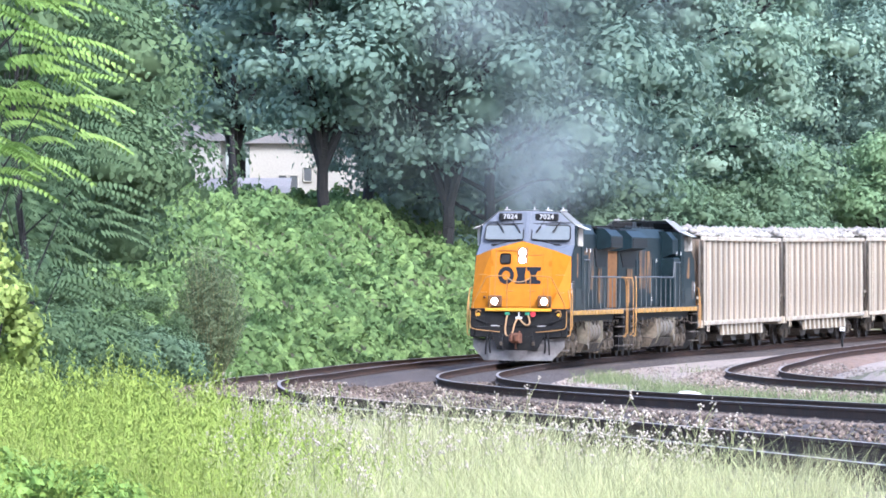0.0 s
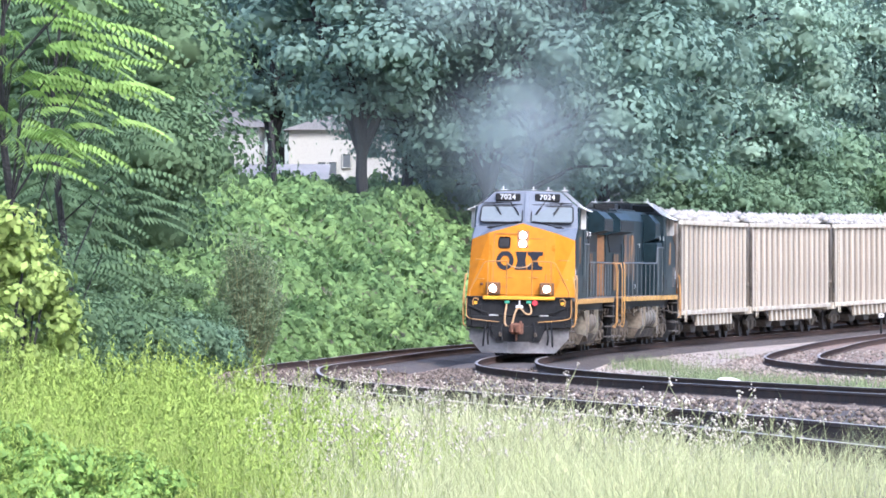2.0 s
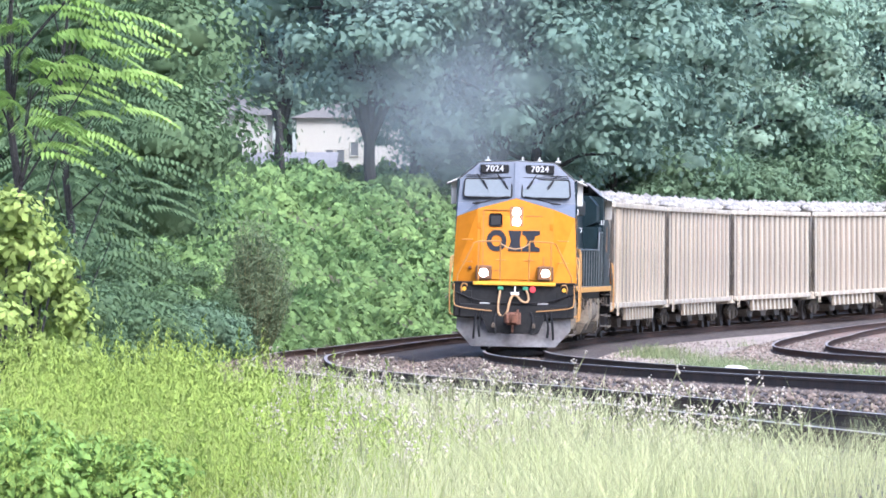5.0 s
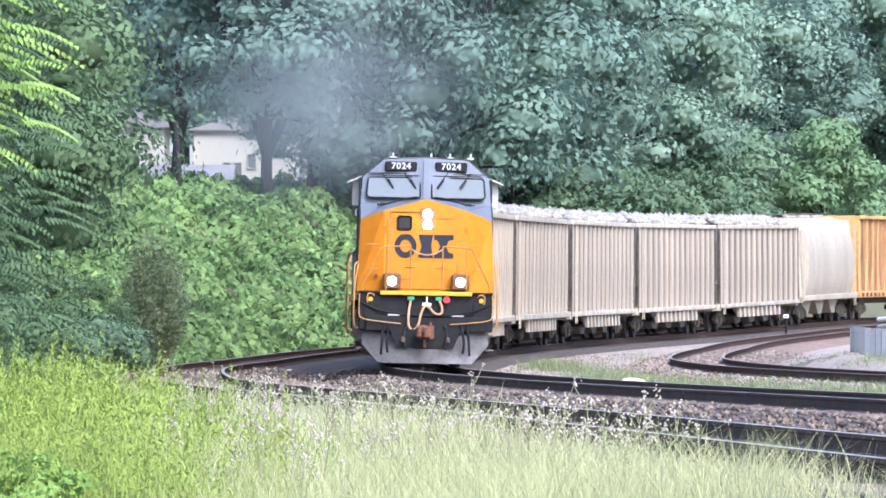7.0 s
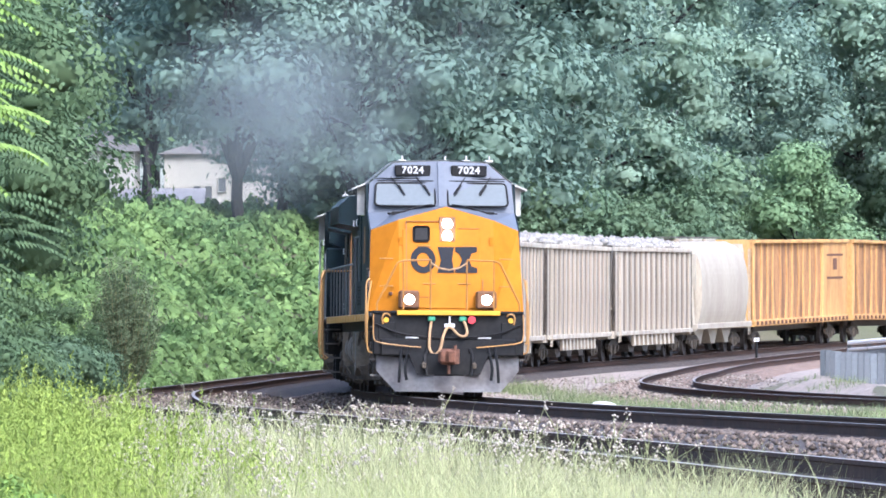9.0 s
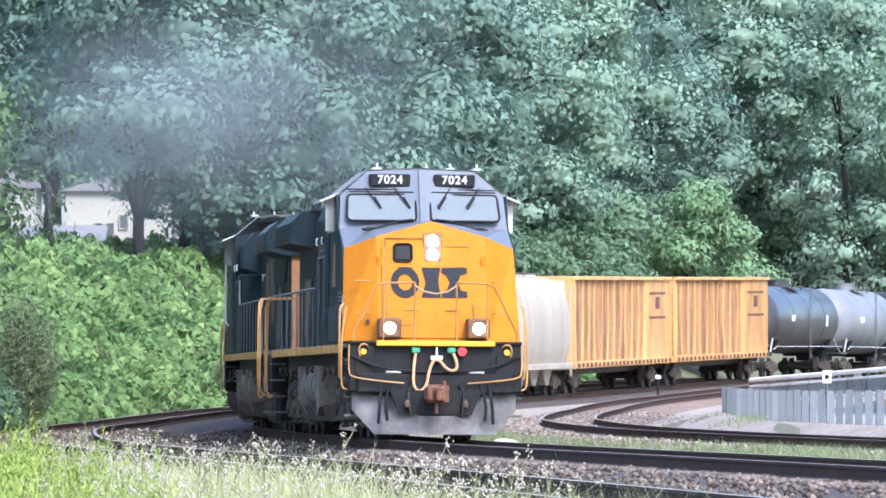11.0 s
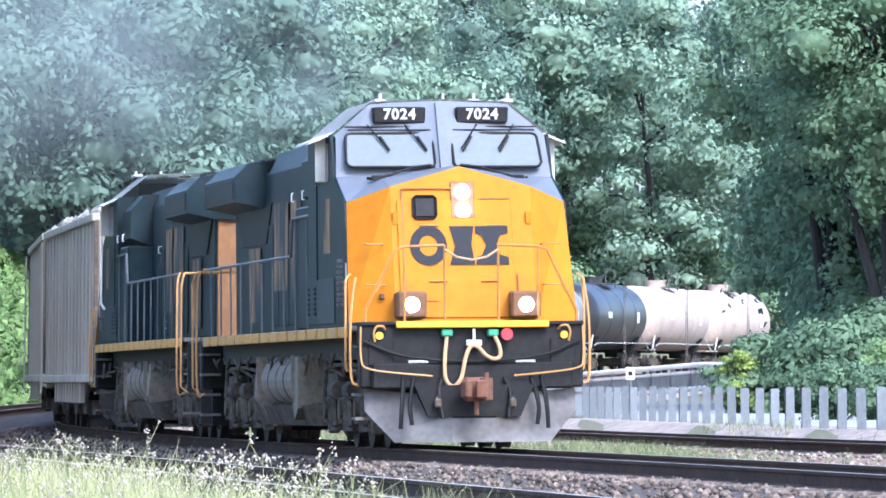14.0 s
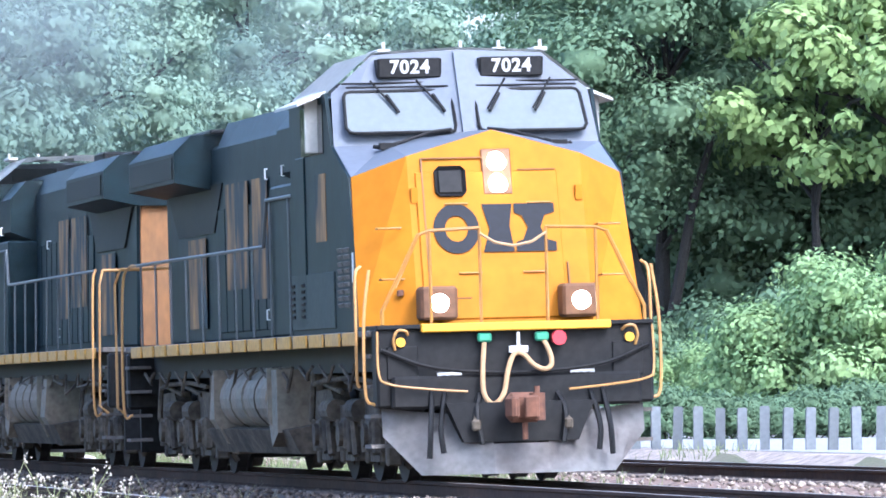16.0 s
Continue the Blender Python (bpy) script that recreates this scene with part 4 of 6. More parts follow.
M_TANKBLACK = material("black_tank_paint", (0.020, 0.021, 0.024), 0.35, vary=0.2, second=(0.05, 0.05, 0.052), second_scale=0.6)
M_TANKPINK = material("rosy_white_tank_paint", (0.41, 0.335, 0.285), 0.6, vary=0.15, second=(0.31, 0.225, 0.175), second_amount=0.7, second_scale=0.7)


def wagon_bogie(parent, yc):
    """A two-axle bogie with cast side frames."""
    bm = B()
    for s in (-1, 1):
        prism(bm, [(-1.15, 0.46), (-1.1, 0.62), (-0.5, 0.78), (0.5, 0.78), (1.1, 0.62), (1.15, 0.46), (0.75, 0.40), (0.45, 0.24), (-0.45, 0.24), (-0.75, 0.40)], 0, s * 1.0 - 0.07, s * 1.0 + 0.07)
        for y in (-0.12, 0.12):
            rod(bm, (s * 1.06, y, 0.28), (s * 1.06, y, 0.62), 0.085, 8)
        for y in (-0.88, 0.88):
            box(bm, (s * 1.06, y, 0.47), (0.14, 0.26, 0.24), bevel=0.03)
    box(bm, (0, 0, 0.62), (2.0, 0.36, 0.26))
    for v in bm.verts:
        v.co.y += yc
    b = part("bogie", bm, M_BOGIE, parent, "grimy cast-steel bogie")
    for y in (-0.88, 0.88):
        wheelset(b, yc + y, 0.46, 0.46)


def end_gear(t, half, z=0.86):
    for s in (-1, 1):
        part("coupler", box(B(), (0, s * (half + 0.28), z), (0.26, 0.75, 0.28), bevel=0.05), M_RUST, t)


def ladder(t, x, y, z0, z1, mat):
    bm = pipe(B(), [(x, y - 0.2, z0), (x, y - 0.2, z1)], 0.018)
    pipe(bm, [(x, y + 0.2, z0), (x, y + 0.2, z1)], 0.018)
    for z in np.arange(z0 + 0.15, z1, 0.38):
        rod(bm, (x, y - 0.2, z), (x, y + 0.2, z), 0.014, 5)
    part("ladder", bm, mat, t)


def build_hopper():
    """An open ribbed hopper wagon heaped with pale rubble."""
    L = 19.0
    t = thing("hopper_wagon", "dusty tan ribbed open hopper wagon heaped with pale rubble", "freight wagon", "hopper wagons")
    h = L / 2
    for s in (-1, 1):
        part("side_sheet", box(B(), (s * 1.38, 0, 2.58), (0.05, L, 3.10)), M_STAINSHADE, t)
        part("top_rail", box(B(), (s * 1.44, 0, 4.13), (0.16, L + 0.1, 0.16), bevel=0.02), M_TAN, t)
        part("side_sill", box(B(), (s * 1.46, 0, 1.02), (0.16, L, 0.16), bevel=0.02), M_TAN, t)
        # dark steel here also paints the shade between the pocket ribs
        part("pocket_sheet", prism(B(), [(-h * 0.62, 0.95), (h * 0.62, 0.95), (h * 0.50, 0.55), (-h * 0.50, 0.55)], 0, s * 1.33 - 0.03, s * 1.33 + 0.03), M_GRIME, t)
        rib = None
        bm = prism(B(), [(-0.27, -1.5), (0.27, -1.5), (0.25, 1.5), (-0.25, 1.5)], 0, -0.09, 0.09)
        for k in range(15):
            y = -h + 0.35 + k * (L - 0.7) / 14
            if rib is None:
                rib = o = part("rib", bm, M_TAN, t)
            else:
                o = rib.copy()
                scene.collection.objects.link(o)
            o.location = (s * 1.36, y, 2.58)
        low = None
        for k in range(10):
            y = -h * 0.52 + k * h * 1.0 / 9
            if low is None:
                low = o = part("pocket_rib", prism(B(), [(-0.05, -0.20), (0.40, -0.20), (0.25, 0.20), (-0.20, 0.20)], 0, -0.05, 0.05), M_TAN, t)
            else:
                o = low.copy()
                scene.collection.objects.link(o)
            o.location = (s * 1.42, y, 0.74)
        part("end_sheet", box(B(), (0, s * (h - 0.75), 2.6), (2.7, 0.06, 3.05)), M_STAINSHADE, t)
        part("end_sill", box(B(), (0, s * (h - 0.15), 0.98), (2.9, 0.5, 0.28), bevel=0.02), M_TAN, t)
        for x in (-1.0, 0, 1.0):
            part("end_post", box(B(), (x, s * (h - 0.66), 2.55), (0.14, 0.12, 3.0)), M_STAINSHADE, t)
        part("slope_sheet", prism(B(), [(s * h, 1.9), (s * h * 0.62, 0.9), (s * h * 0.60, 0.9), (s * h, 2.0)], 0, -1.35, 1.35), M_TAN, t)
        # dark strips added to draw the shade in the gap between wagons
        for e in (-1, 1):
            part("corner_post", box(B(), (s * 1.425, e * (h + 0.02), 2.5), (0.09, 0.10, 3.15), bevel=0.01), M_BOGIE, t)
        ladder(t, s * 1.56, -s * (h - 0.5), 0.7, 4.0, M_TAN)
    rng = np.random.default_rng(7)
    nx, ny = 12, 90
    xs, ys = np.linspace(-1.36, 1.36, nx), np.linspace(-h + 0.70, h - 0.70, ny)
    gx, gy = np.meshgrid(xs, ys)
    gz = 4.12 + 0.30 * (1 - (gx / 1.4)**2) + 0.10 * np.sin(gy * 1.1) * np.cos(gx) + rng.normal(0, 0.055, gx.shape)
    i = np.arange(nx * ny).reshape(ny, nx)
    f = np.stack([i[:-1, :-1], i[:-1, 1:], i[1:, 1:], i[1:, :-1]], -1).reshape(-1, 4)
    raw("rubble_load", np.stack([gx, gy, gz], -1).reshape(-1, 3).tolist(), f.tolist(), M_LOAD, t)
    pts = np.stack([rng.uniform(-1.3, 1.3, 500), rng.uniform(-h + 0.8, h - 0.8, 500), np.zeros(500)], 1)
    pts[:, 2] = 4.20 + 0.30 * (1 - (pts[:, 0] / 1.4)**2)
    v, f = rocks(pts, 0.15, rng)
    o = new("loose_rubble", np_mesh("loose_rubble", v, f, M_LOAD))
    o.parent = t
    tagged(o, kind="stuff")
    part("centre_sill", box(B(), (0, 0, 0.82), (0.5, L, 0.3)), M_GRIME, t)
    for y in (-h * 0.36, 0, h * 0.36):
        part("hopper_door", prism(B(), [(y - 0.9, 0.58), (y + 0.9, 0.58), (y + 0.5, 0.30), (y - 0.5, 0.30)], 0, -1.1, 1.1), M_GRIME, t)
    end_gear(t, h)
    wagon_bogie(t, -h + 2.0)
    wagon_bogie(t, h - 2.0)
    return t


def rocks(pts, size, rng):
    """Small angular lumps: octahedra with uneven corners."""
    n = len(pts)
    base = np.array([(1, 0, 0), (-1, 0, 0), (0, 1, 0), (0, -1, 0), (0, 0, 0.8), (0, 0, -0.8)], float)
    v = base[None] * (size * rng.uniform(0.5, 1.5, (n, 1, 1))) * rng.uniform(0.6, 1.3, (n, 6, 1))
    a = rng.uniform(0, 6.28, n)
    c, s = np.cos(a)[:, None], np.sin(a)[:, None]
    v = np.stack([v[..., 0] * c - v[..., 1] * s, v[..., 0] * s + v[..., 1] * c, v[..., 2]], -1) + pts[:, None]
    fb = np.array([(0, 2, 4), (2, 1, 4), (1, 3, 4), (3, 0, 4), (2, 0, 5), (1, 2, 5), (3, 1, 5), (0, 3, 5)])
    f = (np.arange(n)[:, None, None] * 6 + fb[None]).reshape(-1, 3)
    return v.reshape(-1, 3), f


def build_covered_hopper():
    L = 13.2
    h = L / 2
    t = thing("covered_hopper_wagon", "cream covered hopper wagon with rounded sides", "freight wagon")
    o = [(1.30, 1.1), (1.47, 1.7), (1.53, 2.5), (1.47, 3.4), (1.2, 4.15), (0.6, 4.5)]
    o = [(q.x, q.z) for q in curve([(x, 0, z) for x, z in o], 4)]
    outline = o + [(-x, z) for x, z in o[::-1]]
    part("body", prism(B(), outline, 1, -h + 1.0, h - 1.0), M_CREAM, t, smooth=False)
    for s in (-1, 1):
        part("end_panel", prism(B(), [(s * (h - 1.0), 4.4), (s * (h - 1.0), 1.6), (s * (h - 0.7), 2.6), (s * (h - 0.6), 4.0)], 0, -1.3, 1.3), M_CREAM, t)
        part("end_frame", box(box(B(), (0, s * (h - 0.25), 1.05), (2.9, 0.5, 0.2)), (0, s * (h - 0.5), 1.6), (0.2, 0.1, 1.2)), M_CREAM, t)
        for x in (-1.3, 1.3):
            part("end_post", rod(B(), (x, s * (h - 0.3), 1.1), (x * 0.8, s * (h - 0.95), 3.9), 0.06), M_CREAM, t)
        part("side_sill", box(B(), (s * 1.42, 0, 1.12), (0.2, L, 0.22), bevel=0.02), M_CREAM, t)
        ladder(t, s * 1.5, s * (h - 0.55), 0.7, 4.2, M_CREAM)
    for y in (-3.3, 0, 3.3):
        part("discharge_chute", prism(B(), [(y - 1.4, 1.15), (y + 1.4, 1.15), (y + 0.4, 0.4), (y - 0.4, 0.4)], 0, -1.0, 1.0), M_CREAM, t)
        part("roof_hatch", box(B(), (0, y, 4.55), (0.8, 2.2, 0.12), bevel=0.03), M_CREAM, t)
    part("roof_walk", box(B(), (0, 0, 4.66), (0.6, L - 1, 0.04)), M_GRIME, t)
    end_gear(t, h)
    wagon_bogie(t, -h + 1.7)
    wagon_bogie(t, h - 1.7)
    return t


def build_yellow_wagon(label, seed):
    """A tall yellow wagon with bent side stakes over most of its length and a plain panelled end."""
    L = 23.2
    h = L / 2
    rng = random.Random(seed)
    t = thing("stake_sided_wagon", label, "freight wagon", "yellow wagons")
    part("floor", box(B(), (0, 0, 1.12), (2.95, L, 0.28), bevel=0.02), M_WAGONYEL, t)
    for s in (-1, 1):
        part("side_sheet", box(B(), (s * 1.34, 0, 2.85), (0.05, L, 3.2)), M_RUSTSHADE, t)
        part("top_rail", box(B(), (s * 1.42, 0, 4.50), (0.26, L, 0.15), bevel=0.02), M_WAGONYEL, t)
        part("end_panel", box(B(), (s * 1.40, h * 0.72, 2.85), (0.10, L * 0.26, 3.2), bevel=0.02), M_WAGONYEL, t)
        part("side_sill", box(B(), (s * 1.45, 0, 1.1), (0.1, L, 0.22), bevel=0.02), M_WAGONYEL, t)
        for k in range(12):
            y = -h + 0.5 + k * L * 0.70 / 11
            lean = rng.uniform(-0.7, 0.7)
            o = [(y - 0.22, 1.22), (y + 0.22, 1.22), (y + 0.10 + lean * 0.6, 2.7), (y + 0.16 + lean * 0.2, 4.43), (y - 0.16 + lean * 0.2, 4.43), (y - 0.12 + lean * 0.6, 2.7)]
            part("stake", prism(B(), o, 0, s * 1.37 - 0.04, s * 1.37 + 0.04), M_WAGONYEL, t)
        hook = None
        for k in range(24):
            if hook is None:
                hook = o = part("tie_down", box(B(), (0, 0, 0), (0.08, 0.22, 0.16), bevel=0.02), M_RUST, t)
            else:
                o = hook.copy()
                scene.collection.objects.link(o)
            o.location = (s * 1.52, -h + 0.5 + k * (L - 1) / 23, 1.12)
        part("bulkhead", box(B(), (0, s * (h - 0.1), 2.8), (2.9, 0.2, 3.55), bevel=0.02), M_WAGONYEL, t)
        part("faded_mark", box(B(), (s * 1.456, h * 0.72, 3.5), (0.012, 1.0, 0.5)), M_RUST, t)
        for z in (2.9, 3.9):
            part("faded_bar", box(B(), (s * 1.456, h * 0.72, z), (0.012, 4.2, 0.10)), M_RUST, t)
    part("centre_sill", box(B(), (0, 0, 0.85), (0.6, L, 0.3)), M_GRIME, t)
    end_gear(t, h)
    wagon_bogie(t, -h + 2.3)
    wagon_bogie(t, h - 2.3)
    return t


def build_tank_wagon(label, mat, L, band=None):
    h = L / 2
    t = thing("tank_wagon", label, "tank wagon", "tank wagons")
    bm = B()
    n, R, zc = 32, 1.55, 2.68
    prof = [(-h + 0.55, 0.0), (-h + 0.60, 0.5), (-h + 0.75, 0.95), (-h + 1.0, 1.3), (-h + 1.35, 1.5), (-h + 1.6, 1.55)]
    prof += [(-y, r) for y, r in prof[::-1]]
    rings = [[bm.verts.new((r * math.cos(2 * math.pi * k / n), y, zc + r * math.sin(2 * math.pi * k / n))) for k in range(n)] for y, r in prof[1:-1]]
    for a, b in zip(rings, rings[1:]):
        for k in range(n):
            bm.faces.new((a[k], a[(k + 1) % n], b[(k + 1) % n], b[k]))
    bm.faces.new(rings[0])
    bm.faces.new(rings[-1][::-1])
    bmesh.ops.recalc_face_normals(bm, faces=bm.faces)
    part("tank", bm, mat, t, smooth=True)
    for y in (-h * 0.42, 0, h * 0.42):
        part("seam", rod(B(), (0, y - 0.03, zc), (0, y + 0.03, zc), R + 0.012, 32), mat, t)
    part("dome", rod(rod(B(), (0, 0, 4.1), (0, 0, 4.50), 0.5, 18), (0, 0, 4.50), (0, 0, 4.56), 0.55, 18), mat, t)
    bm = B()
    for s in (-1, 1):
        pipe(bm, [(s * 0.9, -1.2, 4.05), (s * 0.9, -1.2, 4.85), (s * 0.9, 1.2, 4.85), (s * 0.9, 1.2, 4.05)], 0.022)
        box(bm, (s * 0.75, 0, 4.22), (0.5, 2.4, 0.04))
    part("dome_platform", bm, M_GRIME, t)
    for s in (-1, 1):
        part("saddle", prism(B(), [(-1.3, 1.75), (-0.9, 1.0), (0.9, 1.0), (1.3, 1.75), (0.9, 1.4), (0, 1.2), (-0.9, 1.4)], 1, s * (h - 2.3) - 0.35, s * (h - 2.3) + 0.35), M_BLACK, t)
        part("stub_sill", box(B(), (0, s * (h - 1.3), 0.95), (0.6, 2.6, 0.34)), M_BLACK, t)
        part("end_platform", box(B(), (0, s * (h - 0.2), 1.15), (2.9, 0.5, 0.06)), mat, t)
        part("side_handrail", pipe(B(), [(s * 1.5, -h + 0.3, 1.32), (s * 1.56, -h + 0.6, 1.45), (s * 1.56, h - 0.6, 1.45), (s * 1.5, h - 0.3, 1.32)], 0.024), M_ROOF, t)
        part("brace", pipe(B(), [(s * 1.35, -h + 0.2, 1.2), (s * 1.2, -h + 1.7, 2.0)], 0.04), M_ROOF, t)
        part("brace", pipe(B(), [(s * 1.35, h - 0.2, 1.2), (s * 1.2, h - 1.7, 2.0)], 0.04), M_ROOF, t)
        ladder(t, s * 1.58, 0, 0.9, 4.3, M_GRIME)
        part("faded_lettering", box(B(), (s * 1.535, -h * 0.45, 2.75), (0.03, 0.9, 0.28)), M_WHITE, t)
        part("faded_lettering", box(B(), (s * 1.535, h * 0.5, 2.65), (0.03, 0.5, 0.5)), M_WHITE, t)
    end_gear(t, h)
    wagon_bogie(t, -h + 2.2)
    wagon_bogie(t, h - 2.2)
    return t


# ---- the train, front to back: thing, distance of its middle behind the nose, half the bogie spacing ----
TRAIN = []
lead = build_locomotive("yellow-nosed dark blue diesel locomotive with lit headlights", True)
TRAIN.append((lead, 9.95, 6.6, False))
rear = build_locomotive("second dark blue diesel locomotive coupled back to front", False)
TRAIN.append((rear, 22.15 + 10.0, 6.6, True))
o = 43.5
first = build_hopper()
for k in range(5):
    hop = first if k == 0 else copy_thing(first, Matrix.Identity(4))
    TRAIN.append((hop, o + 10.2, 7.7, False))
    o += 20.4
TRAIN.append((build_covered_hopper(), o + 7.1, 4.9, False))
o += 14.1
for k in range(2):
    TRAIN.append((build_yellow_wagon("weathered yellow wagon with bent side stakes and rust streaks", k), o + 12.2, 9.3, False))
    o += 24.5
for label, mat, L in (("dirty grey tank wagon with dark streaks", M_TANKGREY, 18.6), ("pale silver-grey tank wagon", M_TANKPALE, 14.6),
                      ("black tank wagon with white marks", M_TANKBLACK, 15.6), ("rosy white tank wagon", M_TANKPINK, 16.0), ("rosy white tank wagon", M_TANKPINK, 16.0)):
    TRAIN.append((build_tank_wagon(label, mat, L - 0.5), o + L / 2, L / 2 - 2.5, False))
    o += L + 0.3
# the copies made by copy_thing carry wheels of their own
WHEELS = [(w, w.location.y, w.location.z, w.location.z) for w in bpy.data.objects if w.name.split(".")[0] == "wheelset"]


# ---- ground and tracks ----
build_ground()
build_track("railway_track", "main railway track with rusty rails on dark ballast", lambda y: 0.0, -300, 250, M_BALLAST)
build_track("railway_track", "second railway track beside the weedy verge", side_west, -120, 250, M_BALLAST)
build_track("railway_track", "curved siding track on pale gravel", side_east, -130, 250, M_GRAVEL)
tagged(strip("gravel_shoulder", M_PALE, [(2.0, -0.335), (3.2, -0.325), (5.0, -0.315), (6.4, -0.33)], -120, 230, 4, lambda y: 0.0), "pale gravel between the tracks", "gravel", kind="structure")
tagged(strip("gravel_shoulder", M_GRAVEL, [(-4.4, -0.34), (-3.2, -0.30), (-2.2, -0.34)], -110, 230, 4, lambda y: 0.0), "brown gravel between the tracks", "gravel", kind="structure")
tagged(strip("gravel_shoulder", M_PALE, [(2.2, -0.33), (4.0, -0.32), (7.0, -0.335)], -120, 230, 4, side_east), "pale gravel beside the siding", "gravel", kind="structure")
tagged(strip("gravel_bank", M_PALE, [(10.6, -0.33), (11.0, -0.16), (11.7, 0.085), (12.7, 0.09)], 14, 230, 4, lambda y: 0.0), "pale gravel bank below the slat fence", "gravel", kind="structure")
tagged(strip("road", material("pale_asphalt", (0.27, 0.27, 0.262), 0.9, vary=0.2, second=(0.34, 0.335, 0.32), second_scale=0.2), [(12.6, 0.10), (20, 0.12), (34, 0.145)], -5, 200, 6, lambda y: 0.0), "pale paved road beyond the fence", "road", kind="structure")

rng = np.random.default_rng(3)


def scatter_stones(name, lo, hi, n, ymin, ymax, size, mat, label):
    y = ymin * (ymax / ymin) ** rng.uniform(0, 1, n)
    side = rng.uniform(lo, hi, n)
    x = line_x(y) + side
    off = np.minimum(np.abs(side), np.minimum(np.abs(side - side_west(y)), np.abs(side - side_east(y))))
    z = line_z(y) + np.interp(off, [1.55, 2.3], [-0.185, -0.325])
    v, f = rocks(np.stack([x, y, z], 1), size, rng)
    o = new(name, np_mesh(name, v, f, mat))
    tagged(o, label, "gravel", kind="stuff")


scatter_stones("ballast_stones", -8.6, 2.6, 25000, 62, 190, 0.042, M_STONE, "loose brown ballast stones between the rails")
scatter_stones("gravel_stones", 2.2, 13.0, 15000, 85, 250, 0.044, material("pale_stone", (0.25, 0.21, 0.172), 0.9, vary=0.2, island=0.55, spec=0.2), "loose pale stones beside the siding")


def build_boulder(mx, d, w, h):
    t = B()
    bmesh.ops.create_icosphere(t, subdivisions=3, radius=0.5)
    for v in t.verts:
        n = noise.noise(v.co * 2.3) * 0.22 + noise.noise(v.co * 6) * 0.07
        v.co *= 1 + n
        v.co = Vector((v.co.x * w, v.co.y * w * 0.8, v.co.z * h * 1.4))
    o = part("boulder", t, material("pale_rock", (0.55, 0.52, 0.48), 0.9, vary=0.2, bump=0.4), None, smooth=True)
    x, y, z = spot(mx, d)
    o.location = (x, y, z + 0.08)
    tagged(o, "pale grey boulder in the grass by the track", "rock")


build_boulder(1122, 140, 0.75, 0.34)


# ---- fence, guard rail, signs ----
def fence_line(u):
    """Place on the fence's curve, u from 0 (near) to 1 (far)."""
    ms = [2760, 2542, 2340, 2124, 2030, 1958, 1900, 1800, 1700, 1600, 1540, 1505]
    ds = [127, 128.5, 130, 134, 139, 146, 152, 161, 171, 183, 200, 225]
    k = np.linspace(0, 1, len(ms))
    m, d = float(np.interp(u, k, ms)), float(np.interp(u, k, ds))
    zb = land((m - 784) / 13210 * d, d)
    return (m - 784) / 13210 * d, d, float(zb), m


def build_fence():
    m = material("galvanised_slat", (0.125, 0.140, 0.150), 0.6, metal=0.2, vary=0.15, per_object=0.2, second=(0.085, 0.096, 0.102), second_scale=1.2)
    t = thing("slat_fence", "low galvanised steel slat fence beside the siding", "fence")
    pts = [fence_line(u) for u in np.linspace(0, 1, 1200)]
    slat, last, n = None, None, 0
    bm = prism(B(), [(-0.085, -0.12), (0.085, -0.12), (0.085, 0.74), (0.07, 0.76), (-0.07, 0.76), (-0.085, 0.74)], 1, -0.02, 0.02)
    box(bm, (0.075, 0.036, 0.37), (0.02, 0.07, 0.72))
    box(bm, (-0.075, 0.035, 0.37), (0.02, 0.07, 0.72))
    r = random.Random(5)
    for p, q in zip(pts, pts[1:]):
        if last is None or last[3] - p[3] > np.interp(p[3], [1505, 1600, 1800, 1958, 2124, 2542], [8, 12, 20, 28, 37, 42]):
            last = p
            d = math.atan2(q[1] - p[1], q[0] - p[0])
            if slat is None:
                slat = o = part("slat", bm, m, t)
            else:
                o = slat.copy()
                scene.collection.objects.link(o)
            o.matrix_basis = pose(p[0], p[1], p[2] + 0.02 + r.uniform(-0.02, 0.02), r.uniform(-1.5, 1.5), r.uniform(-1.2, 1.2), r.uniform(-12, 12))
            n += 1


build_fence()


def build_guard_rail():
    t = thing("guard_rail", "white painted road guard rail on short posts", "guard rail")
    ps = []
    for k in range(25):
        u = k / 24
        mx, d = 1555 + 420 * u, 300 - 20 * u
        my = 566 - 22 * min(u * 1.6, 1)
        ps.append(Vector(((mx - 784) / 13210 * d, d, 1.07 + (581 - my) / 13210 * d)))
    m = material("white_rail_paint", (0.75, 0.75, 0.73), 0.5, vary=0.08)
    part("top_beam", pipe(B(), ps, 0.10, 8), m, t)
    part("lower_beam", pipe(B(), [p - Vector((0, 0, 0.27)) for p in ps], 0.065, 8), m, t)
    part("base_beam", pipe(B(), [p - Vector((0, 0, 0.92)) for p in ps], 0.12, 8), m, t)
    for a in ps[::2]:
        g = float(land(a.x, a.y))
        part("post", box(B(), (a.x, a.y + 0.05, (g + a.z) / 2 - 0.1), (0.14, 0.14, a.z - g + 0.1)), M_GREYRAIL, t)
    for a, b in zip(ps, ps[1:]):
        for f in (0.25, 0.75):
            p = a.lerp(b, f)
            part("baluster", box(B(), (p.x, p.y, p.z - 0.60), (0.24, 0.09, 0.52)), M_GREYRAIL, t)


build_guard_rail()


